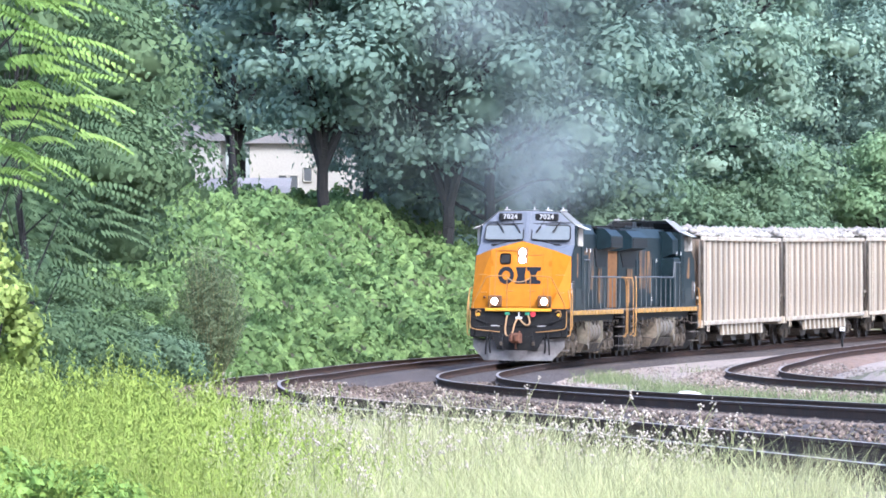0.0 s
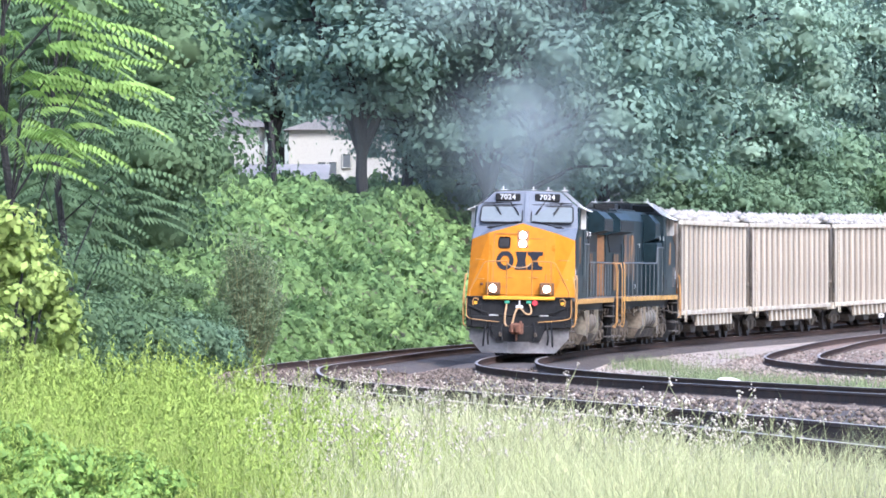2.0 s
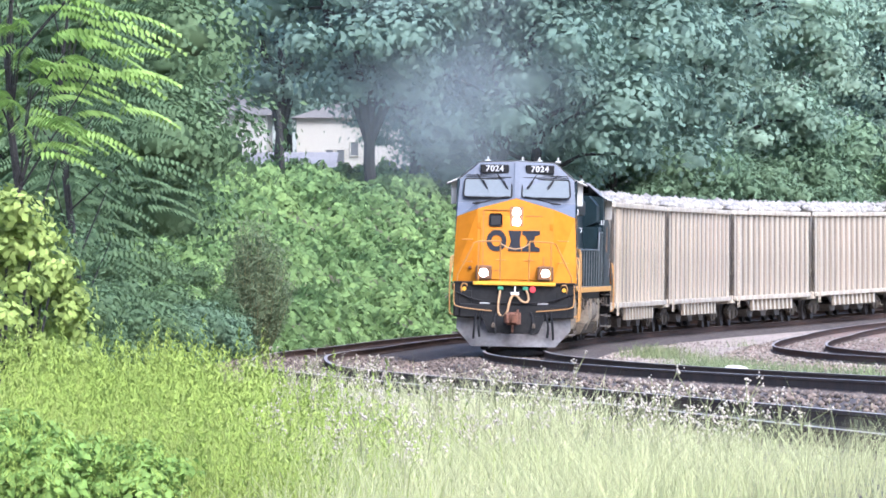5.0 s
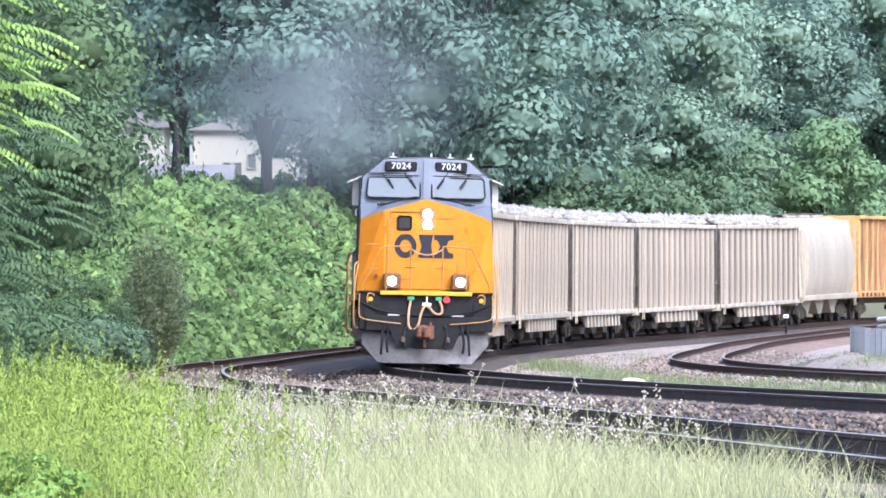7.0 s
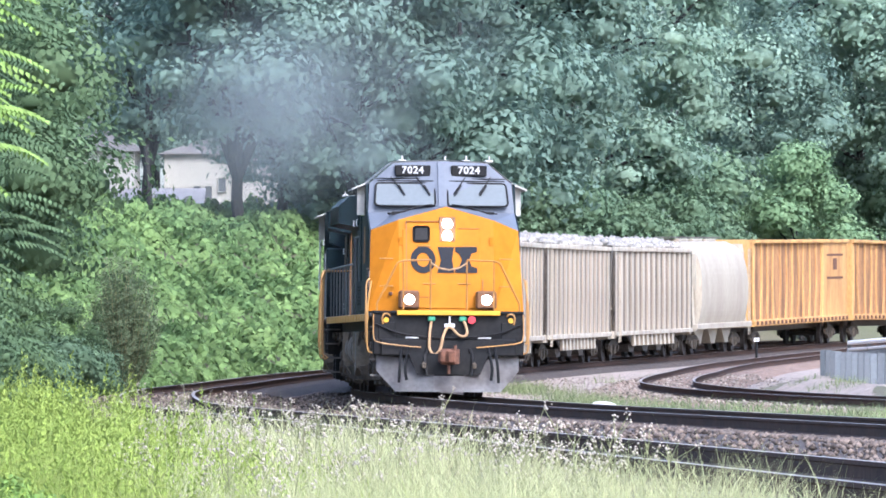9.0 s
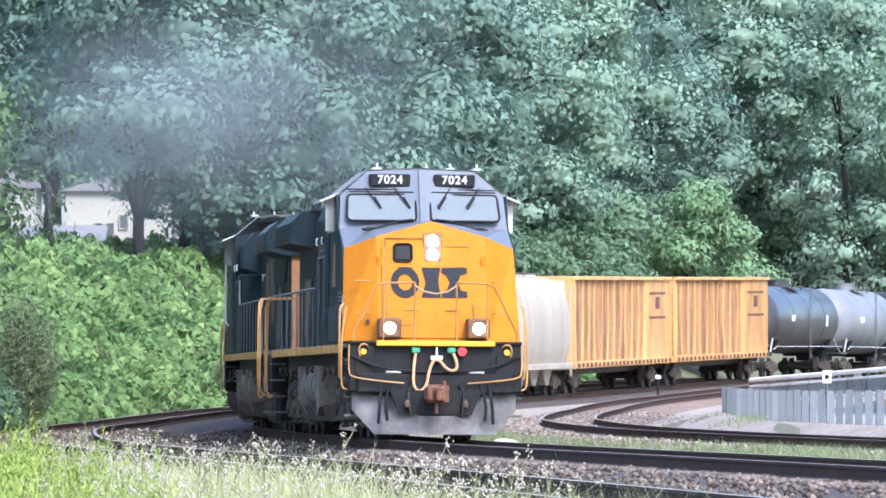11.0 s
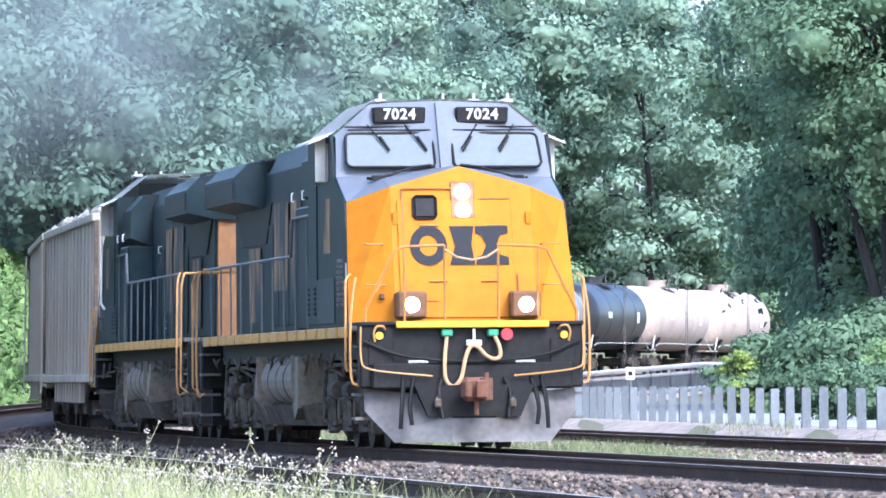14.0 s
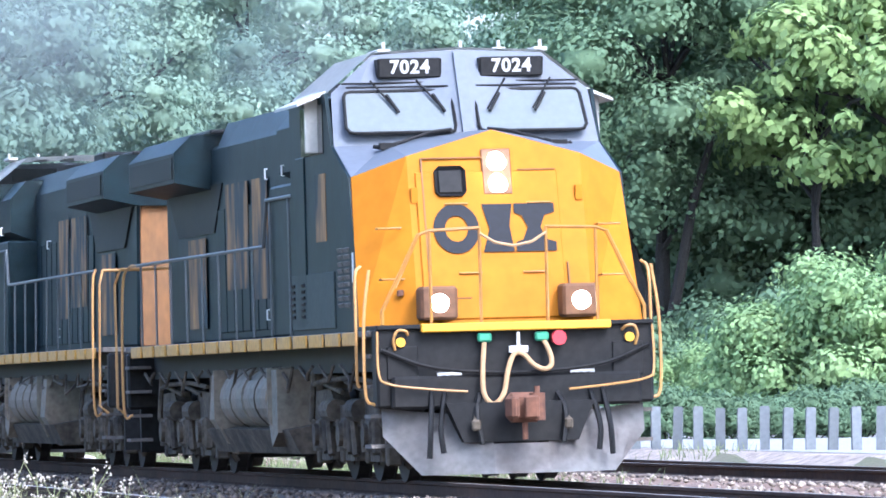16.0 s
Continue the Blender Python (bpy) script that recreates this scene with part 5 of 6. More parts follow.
def build_marker(mx, d, h, w, ph, label, post_mat):
    x, y, z = spot(mx, d)
    t = thing("track_marker", label, "sign", "track markers")
    part("post", rod(B(), (0, 0, -0.3), (0, 0, h), 0.045, 8), post_mat, t)
    pl = part("plate", box(B(), (0, -0.06, h), (w, 0.03, ph), bevel=0.008), M_WHITE, t)
    part("faded_bar", box(B(), (0, -0.08, h), (w * 0.5, 0.01, ph * 0.35)), M_BLACK, pl)
    t.location = (x, y, z)


build_marker(1391, 292, 1.0, 0.20, 0.14, "small white track marker on a dark post", M_BLACK)
build_marker(1690, 262, 1.25, 0.31, 0.44, "white marker plate beside the road", M_GREYRAIL)


# ---- house and leaning trunk on the bank ----
def build_house():
    t = thing("house", "white clapboard house with a low garage behind the trees", "house")
    wall = material("white_clapboard", (0.42, 0.405, 0.35), 0.7, vary=0.08, second=(0.36, 0.35, 0.31), second_scale=0.4)
    roofm = material("grey_shingle", (0.25, 0.24, 0.235), 0.9, vary=0.2, scale=4)
    D = 345
    def X(mx):
        return (mx - 784) / 13210 * D
    def Z(my):
        return 1.07 + (581 - my) / 13210 * D
    x0, x1, x2, zb = X(195), X(290), X(405), Z(372)
    part("wall", box(B(), ((x0 + x1) / 2 - 0.8, D + 4, (Z(225) + zb) / 2), (x1 - x0 + 1.6, 7, Z(225) - zb)), wall, t)
    part("wall", box(B(), ((x0 + x2) / 2, D - 1, (Z(332) + zb) / 2), (x2 - x0, 6, Z(332) - zb)), wall, t)
    part("roof", prism(B(), [(D - 4.4, Z(332)), (D - 4.4, Z(330)), (D + 0.4, Z(292)), (D + 0.8, Z(294))], 0, x0 - 0.3, x2 + 0.3), roofm, t)
    part("roof", prism(B(), [(x0 - 1.9, Z(226)), (x1 + 0.4, Z(226)), ((x0 + x1) / 2 - 0.8, Z(150))], 1, D + 0.2, D + 7.6), roofm, t)
    part("wall", box(B(), (X(470), D + 8, (Z(225) + zb) / 2), (7, 5, Z(225) - zb)), wall, t)
    part("roof", prism(B(), [(X(470) - 3.8, Z(226)), (X(470) + 3.8, Z(226)), (X(470), Z(180))], 1, D + 5.2, D + 11), roofm, t)
    for mx, my in ((232, 305), (250, 305), (395, 296), (415, 296), (440, 282)):
        yy = D + (0.48 if mx < 300 else 5.46)
        w = part("window", box(B(), (X(mx), yy, Z(my)), (0.34, 0.06, 0.62)), M_GREYRAIL, t)
        part("window_frame", pipe(B(), [(X(mx) - 0.2, yy - 0.04, Z(my) - 0.33), (X(mx) + 0.2, yy - 0.04, Z(my) - 0.33), (X(mx) + 0.2, yy - 0.04, Z(my) + 0.33), (X(mx) - 0.2, yy - 0.04, Z(my) + 0.33), (X(mx) - 0.2, yy - 0.04, Z(my) - 0.33)], 0.04, 4), wall, w)
    part("garage_door", box(B(), (X(300), D - 4.02, Z(348)), (3.2, 0.06, 0.75), bevel=0.02), M_ROOF, t)
    part("eaves", box(B(), ((x0 + x2) / 2, D - 4.45, Z(331)), (x2 - x0 + 0.6, 0.1, 0.16)), M_WHITE, t)
    for mx in (385, 440, 470):
        part("fence_post", box(B(), (X(mx), D - 6, Z(362)), (0.16, 0.16, 1.4)), wall, t)


build_house()
# a dark leaning tree trunk, built as a plain tapered rod
p = spot(322, 300)
pole = part("utility_pole", rod(B(), (0, 0, -0.5), (-0.25, 0, 3.4), 0.13, 10, 0.10), M_BARK)
pole.location = p
tagged(pole, "dark leaning tree trunk among the trees", "pole")

# ---- trees ----
def plant(proto, sites, used):
    """Copies of a tree at (sight line, distance, size, turn)."""
    for n, (mx, d, sc) in enumerate(sites):
        x, y, z = spot(mx, d)
        m = Matrix.Translation((x, y, z - 0.1)) @ Matrix.Rotation(n * 2.1 + mx * 0.013, 4, "Z")
        o = proto if (n == 0 and not used) else copy_thing(proto, m)
        o.matrix_basis = m
        o.scale = (sc, sc, sc)


far_a = make_tree("tall dense deciduous tree with haze-tinted blue-green leaves", M_LEAF_FAR, 11, 19, 11, 2.0, 58, 15500, 0.20, 1.6)
far_b = make_tree("tall broad tree with haze-tinted dull blue-green leaves", M_LEAF_FAR, 12, 18, 12, 0.6, 62, 16000, 0.20, 1.6)
far_c = make_tree("tall tree with light and haze put into its pale green leaves", M_LEAF_LIGHT, 13, 21, 12, 1.0, 60, 16000, 0.21, 1.7)
mid_a = make_tree("dense dark green tree beside the tracks", M_LEAF_DARK, 14, 14, 8, 0.4, 64, 32000, 0.105, 1.15)
mid_b = make_tree("full green tree with low branches", M_LEAF_DARK, 15, 13, 9, 0.2, 68, 32000, 0.105, 1.15)
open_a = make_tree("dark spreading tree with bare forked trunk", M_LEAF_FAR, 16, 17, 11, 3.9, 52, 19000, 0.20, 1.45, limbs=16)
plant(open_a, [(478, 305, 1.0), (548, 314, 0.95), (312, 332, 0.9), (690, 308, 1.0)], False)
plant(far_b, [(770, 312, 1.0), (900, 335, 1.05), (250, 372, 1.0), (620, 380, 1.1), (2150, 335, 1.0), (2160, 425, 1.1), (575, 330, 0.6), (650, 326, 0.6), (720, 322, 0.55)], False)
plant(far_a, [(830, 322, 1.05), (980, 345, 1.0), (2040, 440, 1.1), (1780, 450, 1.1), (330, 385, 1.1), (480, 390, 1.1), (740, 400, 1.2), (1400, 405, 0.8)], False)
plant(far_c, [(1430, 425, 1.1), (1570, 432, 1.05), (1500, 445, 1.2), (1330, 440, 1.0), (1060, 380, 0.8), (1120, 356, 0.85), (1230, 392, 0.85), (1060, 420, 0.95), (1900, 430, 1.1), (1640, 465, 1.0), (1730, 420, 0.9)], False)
mid_c = make_tree("tall soft green tree behind the slat fence", M_LEAF_GROVE, 17, 14, 8.4, 0.3, 64, 26000, 0.124, 1.2)
plant(mid_a, [(-70, 176, 0.95), (-5, 214, 0.82), (-190, 186, 0.95)], False)
plant(mid_c, [(2290, 213, 1.1), (2440, 210, 1.15), (2180, 222, 1.15), (2350, 225, 1.2), (2560, 212, 1.15), (2690, 208, 1.15), (2280, 230, 1.1), (2110, 232, 1.1)], False)
plant(mid_b, [(-130, 165, 1.0), (-60, 192, 0.85), (-220, 150, 1.0)], False)
oak = make_tree("large dark green oak overhanging the siding", M_LEAF_MID, 18, 16, 9.6, 5.2, 66, 30000, 0.118, 1.25, limbs=16)
plant(oak, [(2045, 214, 1.0), (2150, 207, 0.95)], False)

round_a = make_tree("small rounded light green tree beyond the wagons", M_LEAF_ROUND, 21, 6.6, 4.6, 0.8, 44, 17000, 0.10, 0.62, "small trees")
plant(round_a, [(1470, 366, 1.42), (1425, 374, 1.15)], False)
big_leaf = make_tree("young maple with broad sunlit light green leaves", M_MAPLE, 26, 8.6, 5.2, 4.9, 28, 5200, 0.13, 0.50, "small trees", limbs=8)
plant(big_leaf, [(2430, 203, 1.42), (2590, 202, 1.45), (2740, 202, 1.4)], False)


def make_bush(label, mat, seed, h, w, leaves, size, clumps=36, r=0.42):
    rng = np.random.default_rng(seed)
    t = thing("bush", label, "bush", "bushes")
    cl, cr, p, nrm = crown_points(rng, h, w, 0.1, clumps, leaves, r)
    bm = B()
    for j in range(7):
        rod(bm, (0.1 * math.cos(j), 0.1 * math.sin(j), -0.2), Vector(cl[j]), 0.03, 5, 0.01)
    part("stem", bm, M_BARK, t)
    o = new("crown", crown_mesh("crown", cl, cr, p, nrm, size, rng, mat))
    o.parent = t
    return t


b1 = make_bush("leafy green bush by the tracks", M_LEAF_MID, 31, 1.8, 2.4, 7000, 0.072)
plant(b1, [(60, 158, 1.0), (150, 172, 0.9), (-60, 150, 1.1), (200, 186, 0.75), (2090, 198, 1.6), (1975, 200, 1.3), (2030, 199, 1.3), (-160, 140, 1.2), (100, 150, 0.8), (2180, 200, 1.4)], False)
b2 = make_bush("full green mounded bush", M_LEAF_GROVE, 32, 2.2, 3.0, 9000, 0.10)
plant(b2, [(2250, 198, 1.0), (2380, 197, 1.6), (2520, 196, 1.6), (1905, 199, 0.9)], False)
b7 = make_bush("tall vine-clad thicket beyond the wagons", M_LEAF_GROVE, 37, 5.2, 6.8, 9500, 0.145, 46, 0.85)
plant(b7, [(2150, 212, 0.8), (2200, 216, 1.0), (2240, 205, 0.72), (2370, 206, 0.8), (2490, 206, 0.75), (2620, 205, 0.8), (940, 336, 0.85), (1030, 340, 0.95), (1130, 352, 0.8), (1210, 356, 1.0), (1290, 360, 0.85), (1340, 372, 0.7), (1180, 362, 1.25), (1250, 366, 1.35)] + [(m, 430 + 8 * math.sin(m), 1.1) for m in range(1540, 1960, 75)], False)
plant(b1, [(m, 174 + 6 * math.sin(m), 0.62 + 0.28 * math.sin(m * 1.7)) for m in range(2060, 2800, 50)], True)
b5 = make_bush("large pale green mounded bush behind the fence", M_BUSH, 35, 3.4, 5.0, 22000, 0.075, 46, 0.62)
plant(b5, [(2450, 186, 1.3), (2610, 184, 1.4), (2320, 190, 0.85), (2210, 194, 0.7)], False)
b6 = make_bush("dense dark green shrub under the trees", M_LEAF_DARK, 36, 2.8, 3.0, 15000, 0.05, 44, 0.42)
plant(b6, [(-120, 112, 1.0), (-40, 126, 1.05), (-200, 108, 1.1), (30, 150, 1.0), (100, 176, 0.9), (170, 190, 0.8)], False)
b3 = make_bush("pale yellow-green leafy shrub in the verge", M_LIME, 33, 2.4, 1.3, 3600, 0.055, 22, 0.22)
plant(b3, [(-135, 88, 1.1), (-190, 84, 1.25), (-75, 95, 0.6), (1880, 198, 0.8)], False)
b4 = make_bush("leafy green weedy shrub in the grass", M_LEAF_BRIGHT, 34, 0.9, 1.3, 2500, 0.06, 20, 0.25)
plant(b4, [(-90, 46, 0.72), (-10, 47, 0.66), (70, 46, 0.62), (-170, 46, 0.8)], False)


def build_sapling(mx, d, h, w):
    """A feathery multi-stemmed sapling with thin upright twigs."""
    rng = np.random.default_rng(41)
    t = thing("sapling", "feathery grey-green sapling at the foot of the bank", "bush")
    bm, pts, nr = B(), [], []
    for k in range(90):
        a, r = rng.uniform(0, 6.28), rng.uniform(0.0, 1) ** 0.7
        tip = Vector((math.cos(a) * w / 2 * r, math.sin(a) * w / 2 * r, h * (1 - 0.42 * r * r) * rng.uniform(0.72, 1.05)))
        mid = Vector((tip.x * 0.62, tip.y * 0.62, tip.z * 0.45))
        rod(bm, (tip.x * 0.12, tip.y * 0.12, -0.2), mid, 0.02, 4, 0.010)
        rod(bm, mid, tip, 0.010, 4, 0.004)
        for j in range(110):
            u = rng.uniform(0.10, 1.04)
            p = (mid * (u / 0.5) if u < 0.5 else mid.lerp(tip, (u - 0.5) / 0.5)) + Vector(rng.normal(0, 0.09, 3))
            pts.append(p)
            nr.append(rng.normal(0, 1, 3))
    part("stem", bm, M_WEED, t)
    v, f = leaf_mesh(np.array(pts), np.array(nr), 0.036, rng, aspect=4.5)
    o = new("foliage", np_mesh("foliage", v, f, M_FEATHER))
    o.parent = t
    x, y, z = spot(mx, d)
    t.location = (x, y, z)


build_sapling(272, 196, 3.75, 2.3)


def build_frond_tree(mx, d, label, seed, mat, low=1.6, fronds=170):
    """A young tree with long feather-shaped leaves, each a rib with paired leaflets."""
    rng = np.random.default_rng(seed)
    t = thing("frond_tree", label, "tree", "trees")
    bm = B()
    H = 6.4
    pts = [Vector((0.15 * math.sin(h), 0.1 * math.cos(h * 1.3), h)) for h in np.linspace(-0.3, H, 9)]
    for i, (a, b) in enumerate(zip(pts, pts[1:])):
        rod(bm, a, b, 0.10 - 0.010 * i, 7, 0.09 - 0.010 * i)
    V, F, n = [], [], 0
    for k in range(fronds):
        h = rng.uniform(low, H + 0.7)
        az = rng.uniform(0, 6.28)
        reach = rng.uniform(0.1, 1.3) * (1.1 - 0.08 * abs(h - 4))
        base = Vector((math.cos(az) * reach, math.sin(az) * reach, h + rng.uniform(-0.2, 0.3)))
        if k % 8 == 0:
            rod(bm, pts[min(int(max(h - 0.7, 0) / H * 8), 8)], base, 0.018, 5, 0.008)
        turn = az + rng.normal(0, 0.4)
        out = Vector((math.cos(turn), math.sin(turn) * 0.7, rng.uniform(-0.05, 0.35))).normalized()
        L = rng.uniform(0.75, 1.2)
        side = out.cross(Vector((0, 0, 1))).normalized()
        for j in range(13):
            u = 0.12 + 0.88 * j / 12
            c = base + out * (L * u) + Vector((0, 0, -0.38 * L * u * u))
            for s in (-1, 1):
                w = 0.24 * (1 - 0.55 * u) * rng.uniform(0.85, 1.15)
                tip = c + side * (s * w * 0.75) + out * (0.3 * w) + Vector((0, 0, -0.65 * w))
                half = out * 0.034
                up = Vector((0, 0, 0.014))
                m = c.lerp(tip, 0.45)
                V += [c, m + half + up, tip, m - half + up]
                F += [(n, n + 1, n + 2), (n, n + 2, n + 3)]
                n += 4
    part("trunk", bm, M_BARK, t)
    o = new("crown", np_mesh("crown", np.array([tuple(p) for p in V]), F, mat))
    o.parent = t
    x, y, z = spot(mx, d)
    t.location = (x, y, z)


build_frond_tree(-150, 100, "young tree with long drooping bright feather leaves", 51, M_LEAF_BRIGHT, 3.4, 165)
build_frond_tree(-60, 118, "young tree with feathery green leaves", 52, M_LEAF_DARK, 1.4, 200)

# ---- ground plants ----
def build_vines():
    """Broad-leaved vines that blanket the bank west of the tracks."""
    n = 175000
    y = rng.uniform(186, 345, n)
    west = side_west(y) - 2.7
    out = rng.uniform(0, 1, n) ** 1.1 * 19
    x = line_x(y) + west - out
    keep = (x / y * 13210 + 784 > -120)
    x, y, out = x[keep], y[keep], out[keep]
    def mound(x, y):
        u, w = x + 0.6 * np.sin(y * 0.37 + 1), y + 0.8 * np.sin(x * 0.9)
        big = np.sin(u * 1.25 + w * 0.31) * np.sin(w * 0.53 - u * 0.35)
        mid = np.sin(u * 3.1 + 1.3 + w * 0.4) * np.sin(w * 1.27 + u * 0.8)
        return 0.50 + 0.48 * big + 0.30 * mid + 0.12 * np.sin(u * 6.3) * np.sin(w * 3.1 + 2)
    m = mound(x, y)
    gx, gy = (mound(x + 0.1, y) - m) / 0.1, (mound(x, y + 0.1) - m) / 0.1
    z = land(x, y) + np.clip(m, 0.02, 2) * np.clip(out / 0.8, 0.25, 1) + rng.normal(0, 0.07, len(x))
    nrm = np.stack([-gx * 1.3, -gy * 1.3 - 0.30, np.full(len(x), 0.65)], 1)
    nrm /= np.linalg.norm(nrm, axis=1, keepdims=True)
    v, f = leaf_mesh(np.stack([x, y, z], 1), nrm, 0.165, rng, 0.35, 1.6, 0.12)
    sn = np.repeat(nrm, 4, 0) + rng.normal(0, 0.22, (len(v), 3))
    tagged(new("vine_cover", soft_mesh("vine_cover", v, f, sn, M_VINE)), "broad green leaves blanketing the bank", "vines", kind="stuff")


build_vines()


def blades(x, y, z, h, w, mat, name, label, lean=0.35):
    n = len(x)
    a = rng.uniform(0, 6.28, n)
    b = rng.normal(0, lean, (n, 2)) * h[:, None]
    dx, dy = np.cos(a) * w / 2, np.sin(a) * w / 2
    p0, p1 = np.stack([x - dx, y - dy, z], 1), np.stack([x + dx, y + dy, z], 1)
    mx, my = x + b[:, 0] * 0.35, y + b[:, 1] * 0.35
    p2 = np.stack([mx + dx * 0.7, my + dy * 0.7, z + h * 0.6], 1)
    p3 = np.stack([mx - dx * 0.7, my - dy * 0.7, z + h * 0.6], 1)
    p4 = np.stack([x + b[:, 0], y + b[:, 1], z + h], 1)
    v = np.stack([p0, p1, p2, p3, p4], 1).reshape(-1, 3)
    k = np.arange(n)[:, None] * 5
    f = np.concatenate([k + [[0, 1, 2]], k + [[0, 2, 3]], k + [[3, 2, 4]]])
    tagged(new(name, np_mesh(name, v, f, mat)), label, "grass", kind="stuff")


def field(n, d0, d1, m0, m1, gap=2.5, power=1.0):
    """Places on the verge by sight line and distance, up to gap metres west of the second track."""
    d = d0 * (d1 / d0) ** (rng.uniform(0, 1, n) ** power)
    m = rng.uniform(m0, m1, n)
    x = (m - 784) / 13210 * d
    ok = x < line_x(d) + side_west(d) - gap
    return x[ok], d[ok]


def swell(x, y):
    """Taller growth to the west, with uneven thickets."""
    west = np.interp(x / y * 13210 + 784, [-100, 120, 300, 460, 650], [1.22, 1.08, 0.82, 0.62, 0.52])
    return west * (0.86 + 0.22 * np.sin(x * 1.3 + y * 0.21) * np.sin(y * 0.17) + 0.16 * np.sin(x * 4.7 + y * 0.5))


x, y = field(56000, 46, 135, -420, 1000)
keep = ((x / y * 13210 + 784) + rng.normal(0, 150, len(x))) < 460
x, y = x[keep], y[keep]
blades(x, y, land(x, y) - 0.03, (0.52 * swell(x, y) + rng.normal(0, 0.13, len(x))).clip(0.15), (0.00022 * y).clip(0.006, 0.018), M_GRASS, "tall_grass", "tall fresh yellow-green grass on the verge", 0.2)
# leafy upright weeds among the grass, thick in patches
x, y = field(9500, 43, 135, -420, 950)
keep = (((x / y * 13210 + 784) + rng.normal(0, 120, len(x))) < 430) & (np.sin(x * 3.3 + y * 0.31) + np.sin(x * 1.4 - y * 0.43) + rng.normal(0, 0.5, len(x)) > -0.25)
x, y = x[keep], y[keep]
hh = (0.86 * swell(x, y) + rng.normal(0, 0.15, len(x))).clip(0.25)
k = np.repeat(np.arange(len(x)), 46)
u = rng.uniform(0.12, 1.0, len(k)) ** 0.8
turn = rng.uniform(0, 6.28, len(k))
spread = 0.085 * (1.15 - u) * rng.uniform(0.3, 1.0, len(k))
lean = rng.normal(0, 0.07, (2, len(x)))
out = np.stack([np.cos(turn), np.sin(turn), np.full(len(k), 0.7)], 1)
P = np.stack([x[k] + np.cos(turn) * spread + lean[0][k] * u, y[k] + np.sin(turn) * spread + lean[1][k] * u, land(x, y)[k] + u * hh[k]], 1)
v, f = leaf_mesh(P, out, 0.000145 * y[k].clip(45), rng, 0.3, 5.0, axis=out * [0.6, 0.6, 0] + [0, 0, 1] + rng.normal(0, 0.25, out.shape))
plant_turn = rng.normal(0, 0.40, (len(x), 3))
sn = np.repeat(out * [0.35, 0.35, 0.35] + [0, -0.4, 0.55] + plant_turn[k], 4, 0)
tagged(new("leafy_weeds", soft_mesh("leafy_weeds", v, f, sn, M_GRASSLEAF)), "upright leafy yellow-green weeds on the verge", "weeds", kind="stuff")
x, y = field(98000, 42, 122, -20, 2900, 1.15)
keep = ((x / y * 13210 + 784) + rng.normal(0, 130, len(x))) > 400
x, y = x[keep], y[keep]
patch = 0.42 + 0.12 * np.sin(x * 1.1 + y * 0.3) + 0.10 * np.sin(x * 4.1 + y * 0.3) * np.sin(y * 0.9)
blades(x, y, land(x, y) - 0.03, (patch + rng.normal(0, 0.10, len(x))).clip(0.12), (0.00012 * y).clip(0.004, 0.012), M_GRASSDRY, "dry_grass", "pale dry grass on the verge", 0.42)
# tufts between the main track and the siding
n = 16000
y = rng.uniform(85, 235, n)
side = 4.3 + 0.9 * np.sin(y * 0.11) + rng.normal(0, 0.55, n)
keep = (np.sin(y * 0.13) + np.sin(y * 0.05 + 1) + 0.9 * np.sin(y * 0.9 + side * 2) > -0.1) & (side > 2.5) & (side < 5.9)
y, side = y[keep], side[keep]
x = line_x(y) + side
blades(x, y, land(x, y) - 0.02, rng.uniform(0.12, 0.46, len(x)), 0.016, M_TUFT, "track_grass", "short grass tufts in the gravel")

# weeds at the foot of the fence
n = 2600
y = rng.uniform(95, 215, n)
side = 11.6 + rng.normal(0, 0.35, n)
keep = np.sin(y * 0.31) + np.sin(y * 0.13 + 2) > 0.35
y, side = y[keep], side[keep]
x = line_x(y) + side
blades(x, y, land(x, y) - 0.02, rng.uniform(0.06, 0.26, len(x)), 0.018, M_TUFT, "fence_grass", "green weeds growing at the foot of the fence", 0.5)


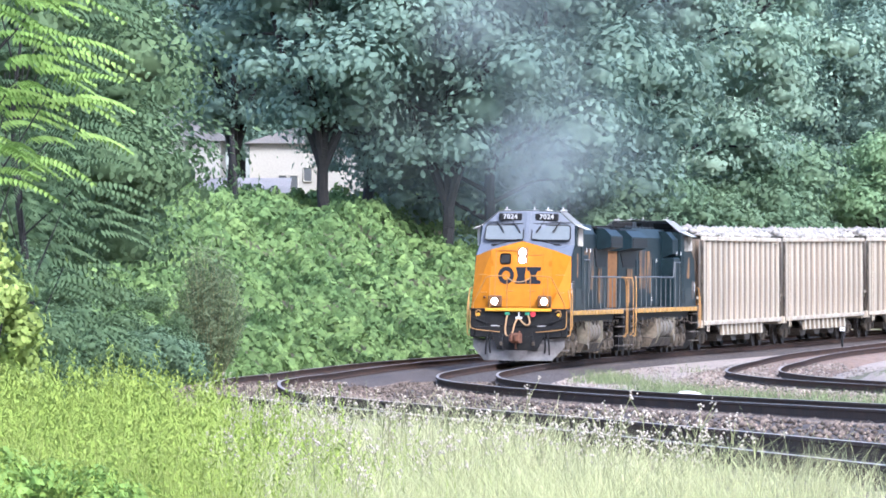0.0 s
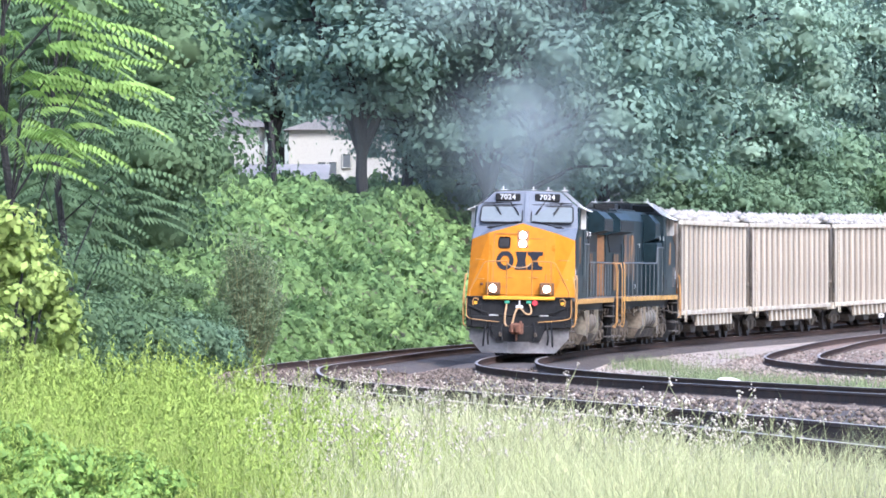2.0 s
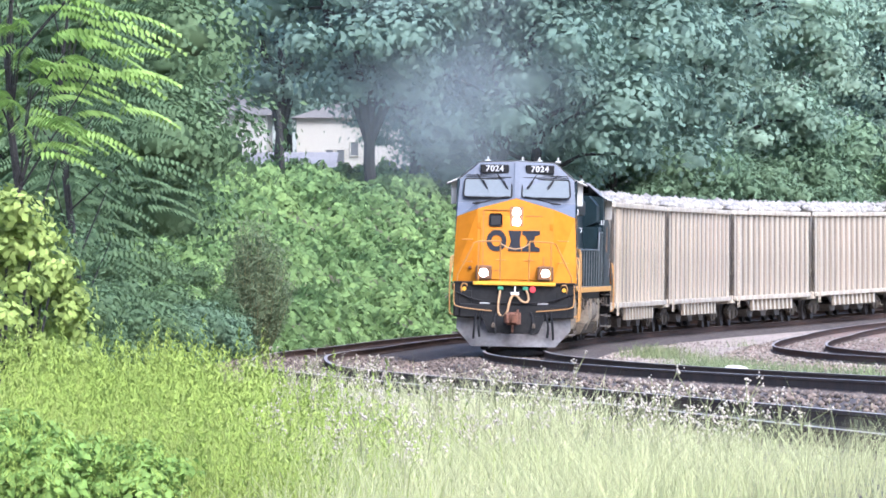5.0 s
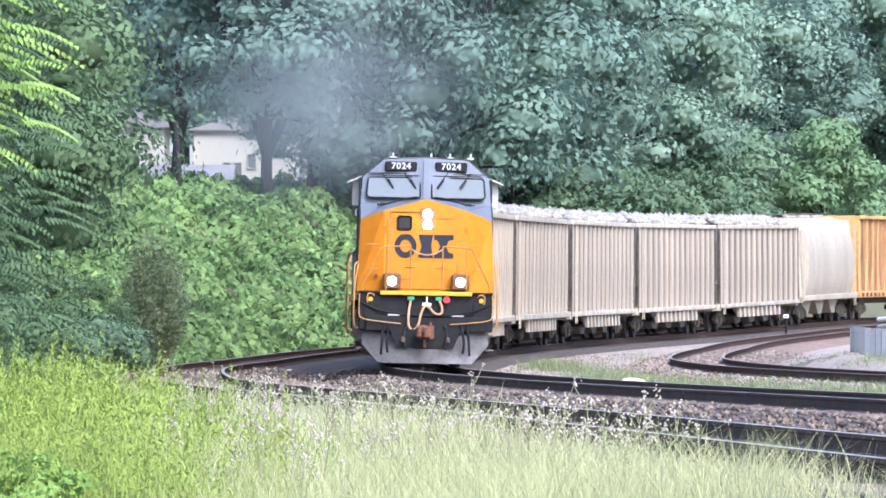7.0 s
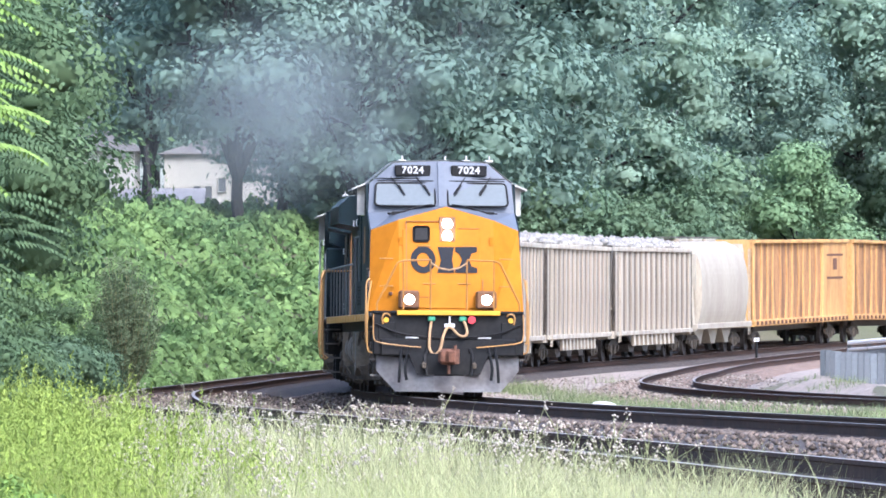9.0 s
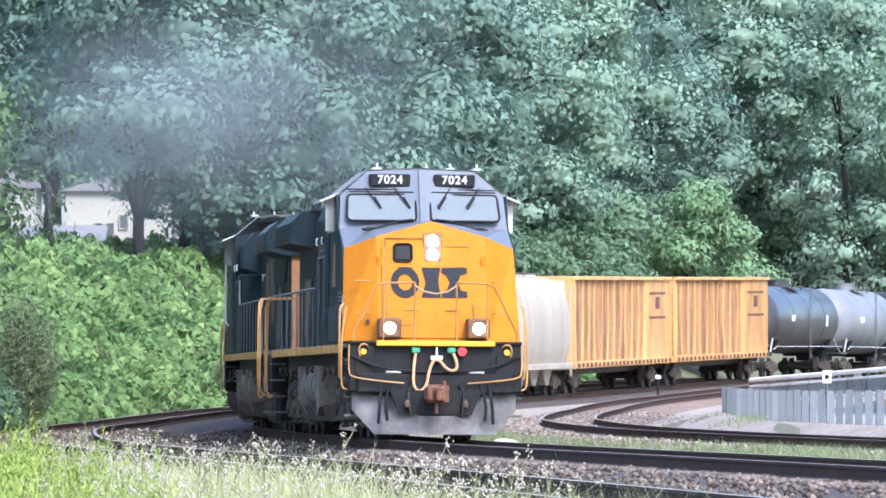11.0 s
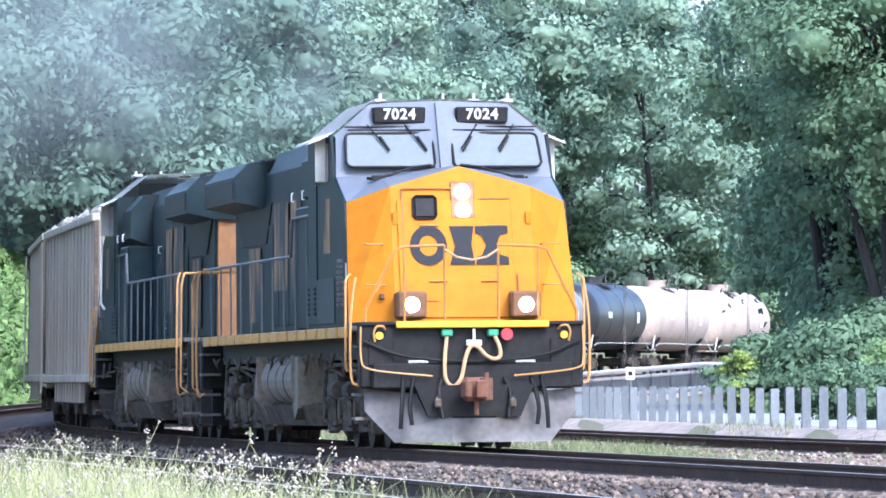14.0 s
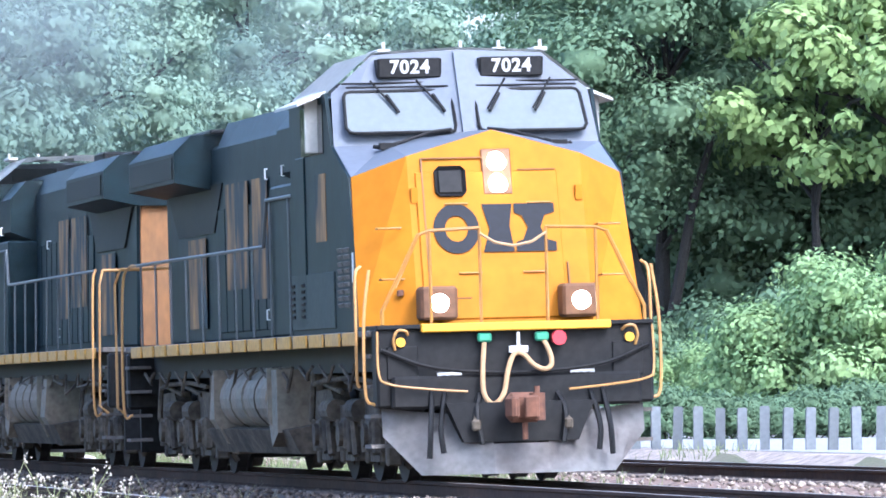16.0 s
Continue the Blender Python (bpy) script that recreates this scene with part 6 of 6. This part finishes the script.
def build_weeds(n, d0, d1, m0, m1, name):
    """Thin branching stalks topped with small white flower heads."""
    SV, SF, PV, PF = [], [], [], []
    ns = npt = 0
    xs, ys = field(n, d0, d1, m0, m1, 0.9)
    clump = np.sin(xs * 1.9 + ys * 0.35) + np.sin(ys * 0.8 + xs) > -0.3
    for x, y in zip(xs[clump], ys[clump]):
        z = float(land(x, y))
        h = rng.uniform(0.25, 0.68)
        top = Vector((x + rng.normal(0, 0.08), y + rng.normal(0, 0.08), z + h))
        root = Vector((x, y, z))
        segs = [(root, top)]
        for _ in range(rng.integers(3, 6)):
            u = rng.uniform(0.55, 0.95)
            p = root.lerp(top, u)
            segs.append((p, p + Vector((rng.normal(0, 0.10), rng.normal(0, 0.10), rng.uniform(0.06, 0.22)))))
        for a, b in segs:
            w = 0.0045
            SV += [(a.x - w, a.y, a.z), (a.x + w, a.y, a.z), (b.x + w * 0.5, b.y, b.z), (b.x - w * 0.5, b.y, b.z)]
            SF.append((ns, ns + 1, ns + 2, ns + 3))
            ns += 4
            for _ in range(rng.integers(3, 7)):
                c = b + Vector(rng.normal(0, 0.016, 3))
                r = rng.uniform(0.005, 0.013)
                PV += [(c.x - r, c.y, c.z), (c.x, c.y - r, c.z - r * 0.4), (c.x + r, c.y, c.z), (c.x, c.y + r, c.z + r * 0.2), (c.x, c.y, c.z + r), (c.x, c.y, c.z - r)]
                PF += [(npt + i, npt + j, npt + k) for i, j, k in ((0, 1, 4), (1, 2, 4), (2, 3, 4), (3, 0, 4), (1, 0, 5), (2, 1, 5), (3, 2, 5), (0, 3, 5))]
                npt += 6
    t = thing(name, "thin weeds with clusters of small white flowers", "wildflowers", kind="stuff")
    o = new("stalks", np_mesh("stalks", np.array(SV), SF, M_WEED))
    o.parent = t
    o = new("flower_heads", np_mesh("flower_heads", np.array(PV), PF, M_PETAL))
    o.parent = t


build_weeds(1500, 50, 118, 260, 2800, "flowering_weeds")


# ---- exhaust smoke ----
def smoke_material():
    m = bpy.data.materials.new("exhaust_smoke")
    m.use_nodes = True
    n, l = m.node_tree.nodes, m.node_tree.links
    n.remove(n["Principled BSDF"])
    uv = n.new("ShaderNodeUVMap")
    sub = n.new("ShaderNodeVectorMath")
    sub.operation = "DISTANCE"
    sub.inputs[1].default_value = (0.5, 0.5, 0)
    l.new(uv.outputs[0], sub.inputs[0])
    r = n.new("ShaderNodeMapRange")
    r.interpolation_type = "SMOOTHSTEP"
    r.inputs[1].default_value, r.inputs[2].default_value, r.inputs[3].default_value, r.inputs[4].default_value = 0.5, 0.0, 0.0, 0.082
    l.new(sub.outputs["Value"], r.inputs[0])
    d, tr, mix = n.new("ShaderNodeBsdfDiffuse"), n.new("ShaderNodeBsdfTransparent"), n.new("ShaderNodeMixShader")
    d.inputs[0].default_value = (0.205, 0.245, 0.258, 1)
    l.new(r.outputs[0], mix.inputs[0])
    l.new(tr.outputs[0], mix.inputs[1])
    l.new(d.outputs[0], mix.inputs[2])
    l.new(mix.outputs[0], n["Material Output"].inputs[0])
    return m


M_SMOKE = smoke_material()
scene.cycles.transparent_max_bounces = 128
PUFFS = []


def build_puff(k):
    """One ragged puff of many faint wisps."""
    r = np.random.default_rng(100 + k)
    low = k % 2
    age = (k // 2) / 6
    size = 1.1 + (2.7 if low else 3.0) * age
    bm = B()
    layer = bm.loops.layers.uv.new("wisp")
    for _ in range(3):
        c = Vector(r.normal(0, size * 0.42, 3))
        w = size * r.uniform(0.5, 1.0)
        nrm = Vector((r.normal(0, 0.5), -1, r.normal(0, 0.5))).normalized()
        a = nrm.cross(Vector((0, 0, 1))).normalized() * w
        b = nrm.cross(a.normalized()) * w
        vs = [bm.verts.new(c + p) for p in (-a - b, a - b, a + b, -a + b)]
        f = bm.faces.new(vs)
        for lp, q in zip(f.loops, ((0, 0), (1, 0), (1, 1), (0, 1))):
            lp[layer].uv = q
    o = part("smoke_puff", bm, M_SMOKE)
    o.visible_shadow = False
    tagged(o, "faint blue-grey puff of diesel exhaust above the locomotive", "smoke", "exhaust smoke")
    PUFFS.append((o, 9.4 + (26 if low else 12) * age, 5.1 + (2.6 if low else 7.5) * age, -0.3 - (3.2 if low else 1.6) * age, k))


for k in range(18):
    build_puff(k)


# ---- what moves ----
def motions():
    ts = [r / 2 for r in range(33)]
    for t, off, half, turned in TRAIN:
        flip = pose(0, 0, 0, 0, 0, 180 if turned else 0)
        walk(t, [(q, car_pose(nose_at(q) - off + half, nose_at(q) - off - half) @ flip) for q in ts])
    for o, back, up, off, k in PUFFS:
        rows = []
        for q in ts:
            p, d = on_line(nose_at(q) - back, off, up)
            p += Vector((0.25 * math.sin(q * 1.1 + k), 0, 0.2 * math.sin(q * 1.7 + 2 * k)))
            rows.append((q, Matrix.Translation(p) @ pose(0, 0, 0, 0, 12 * math.sin(q * 0.8 + k), 0)))
        walk(o, rows)
    turns = [(k / 15, nose_at(k / 15)) for k in range(241)]
    for w, y, z, r in WHEELS:
        way = -1 if w.parent.parent == rear else 1
        walk(w, [(q, Matrix.Translation((0, y, z)) @ Matrix.Rotation(way * s / r, 4, "X")) for q, s in turns])


motions()
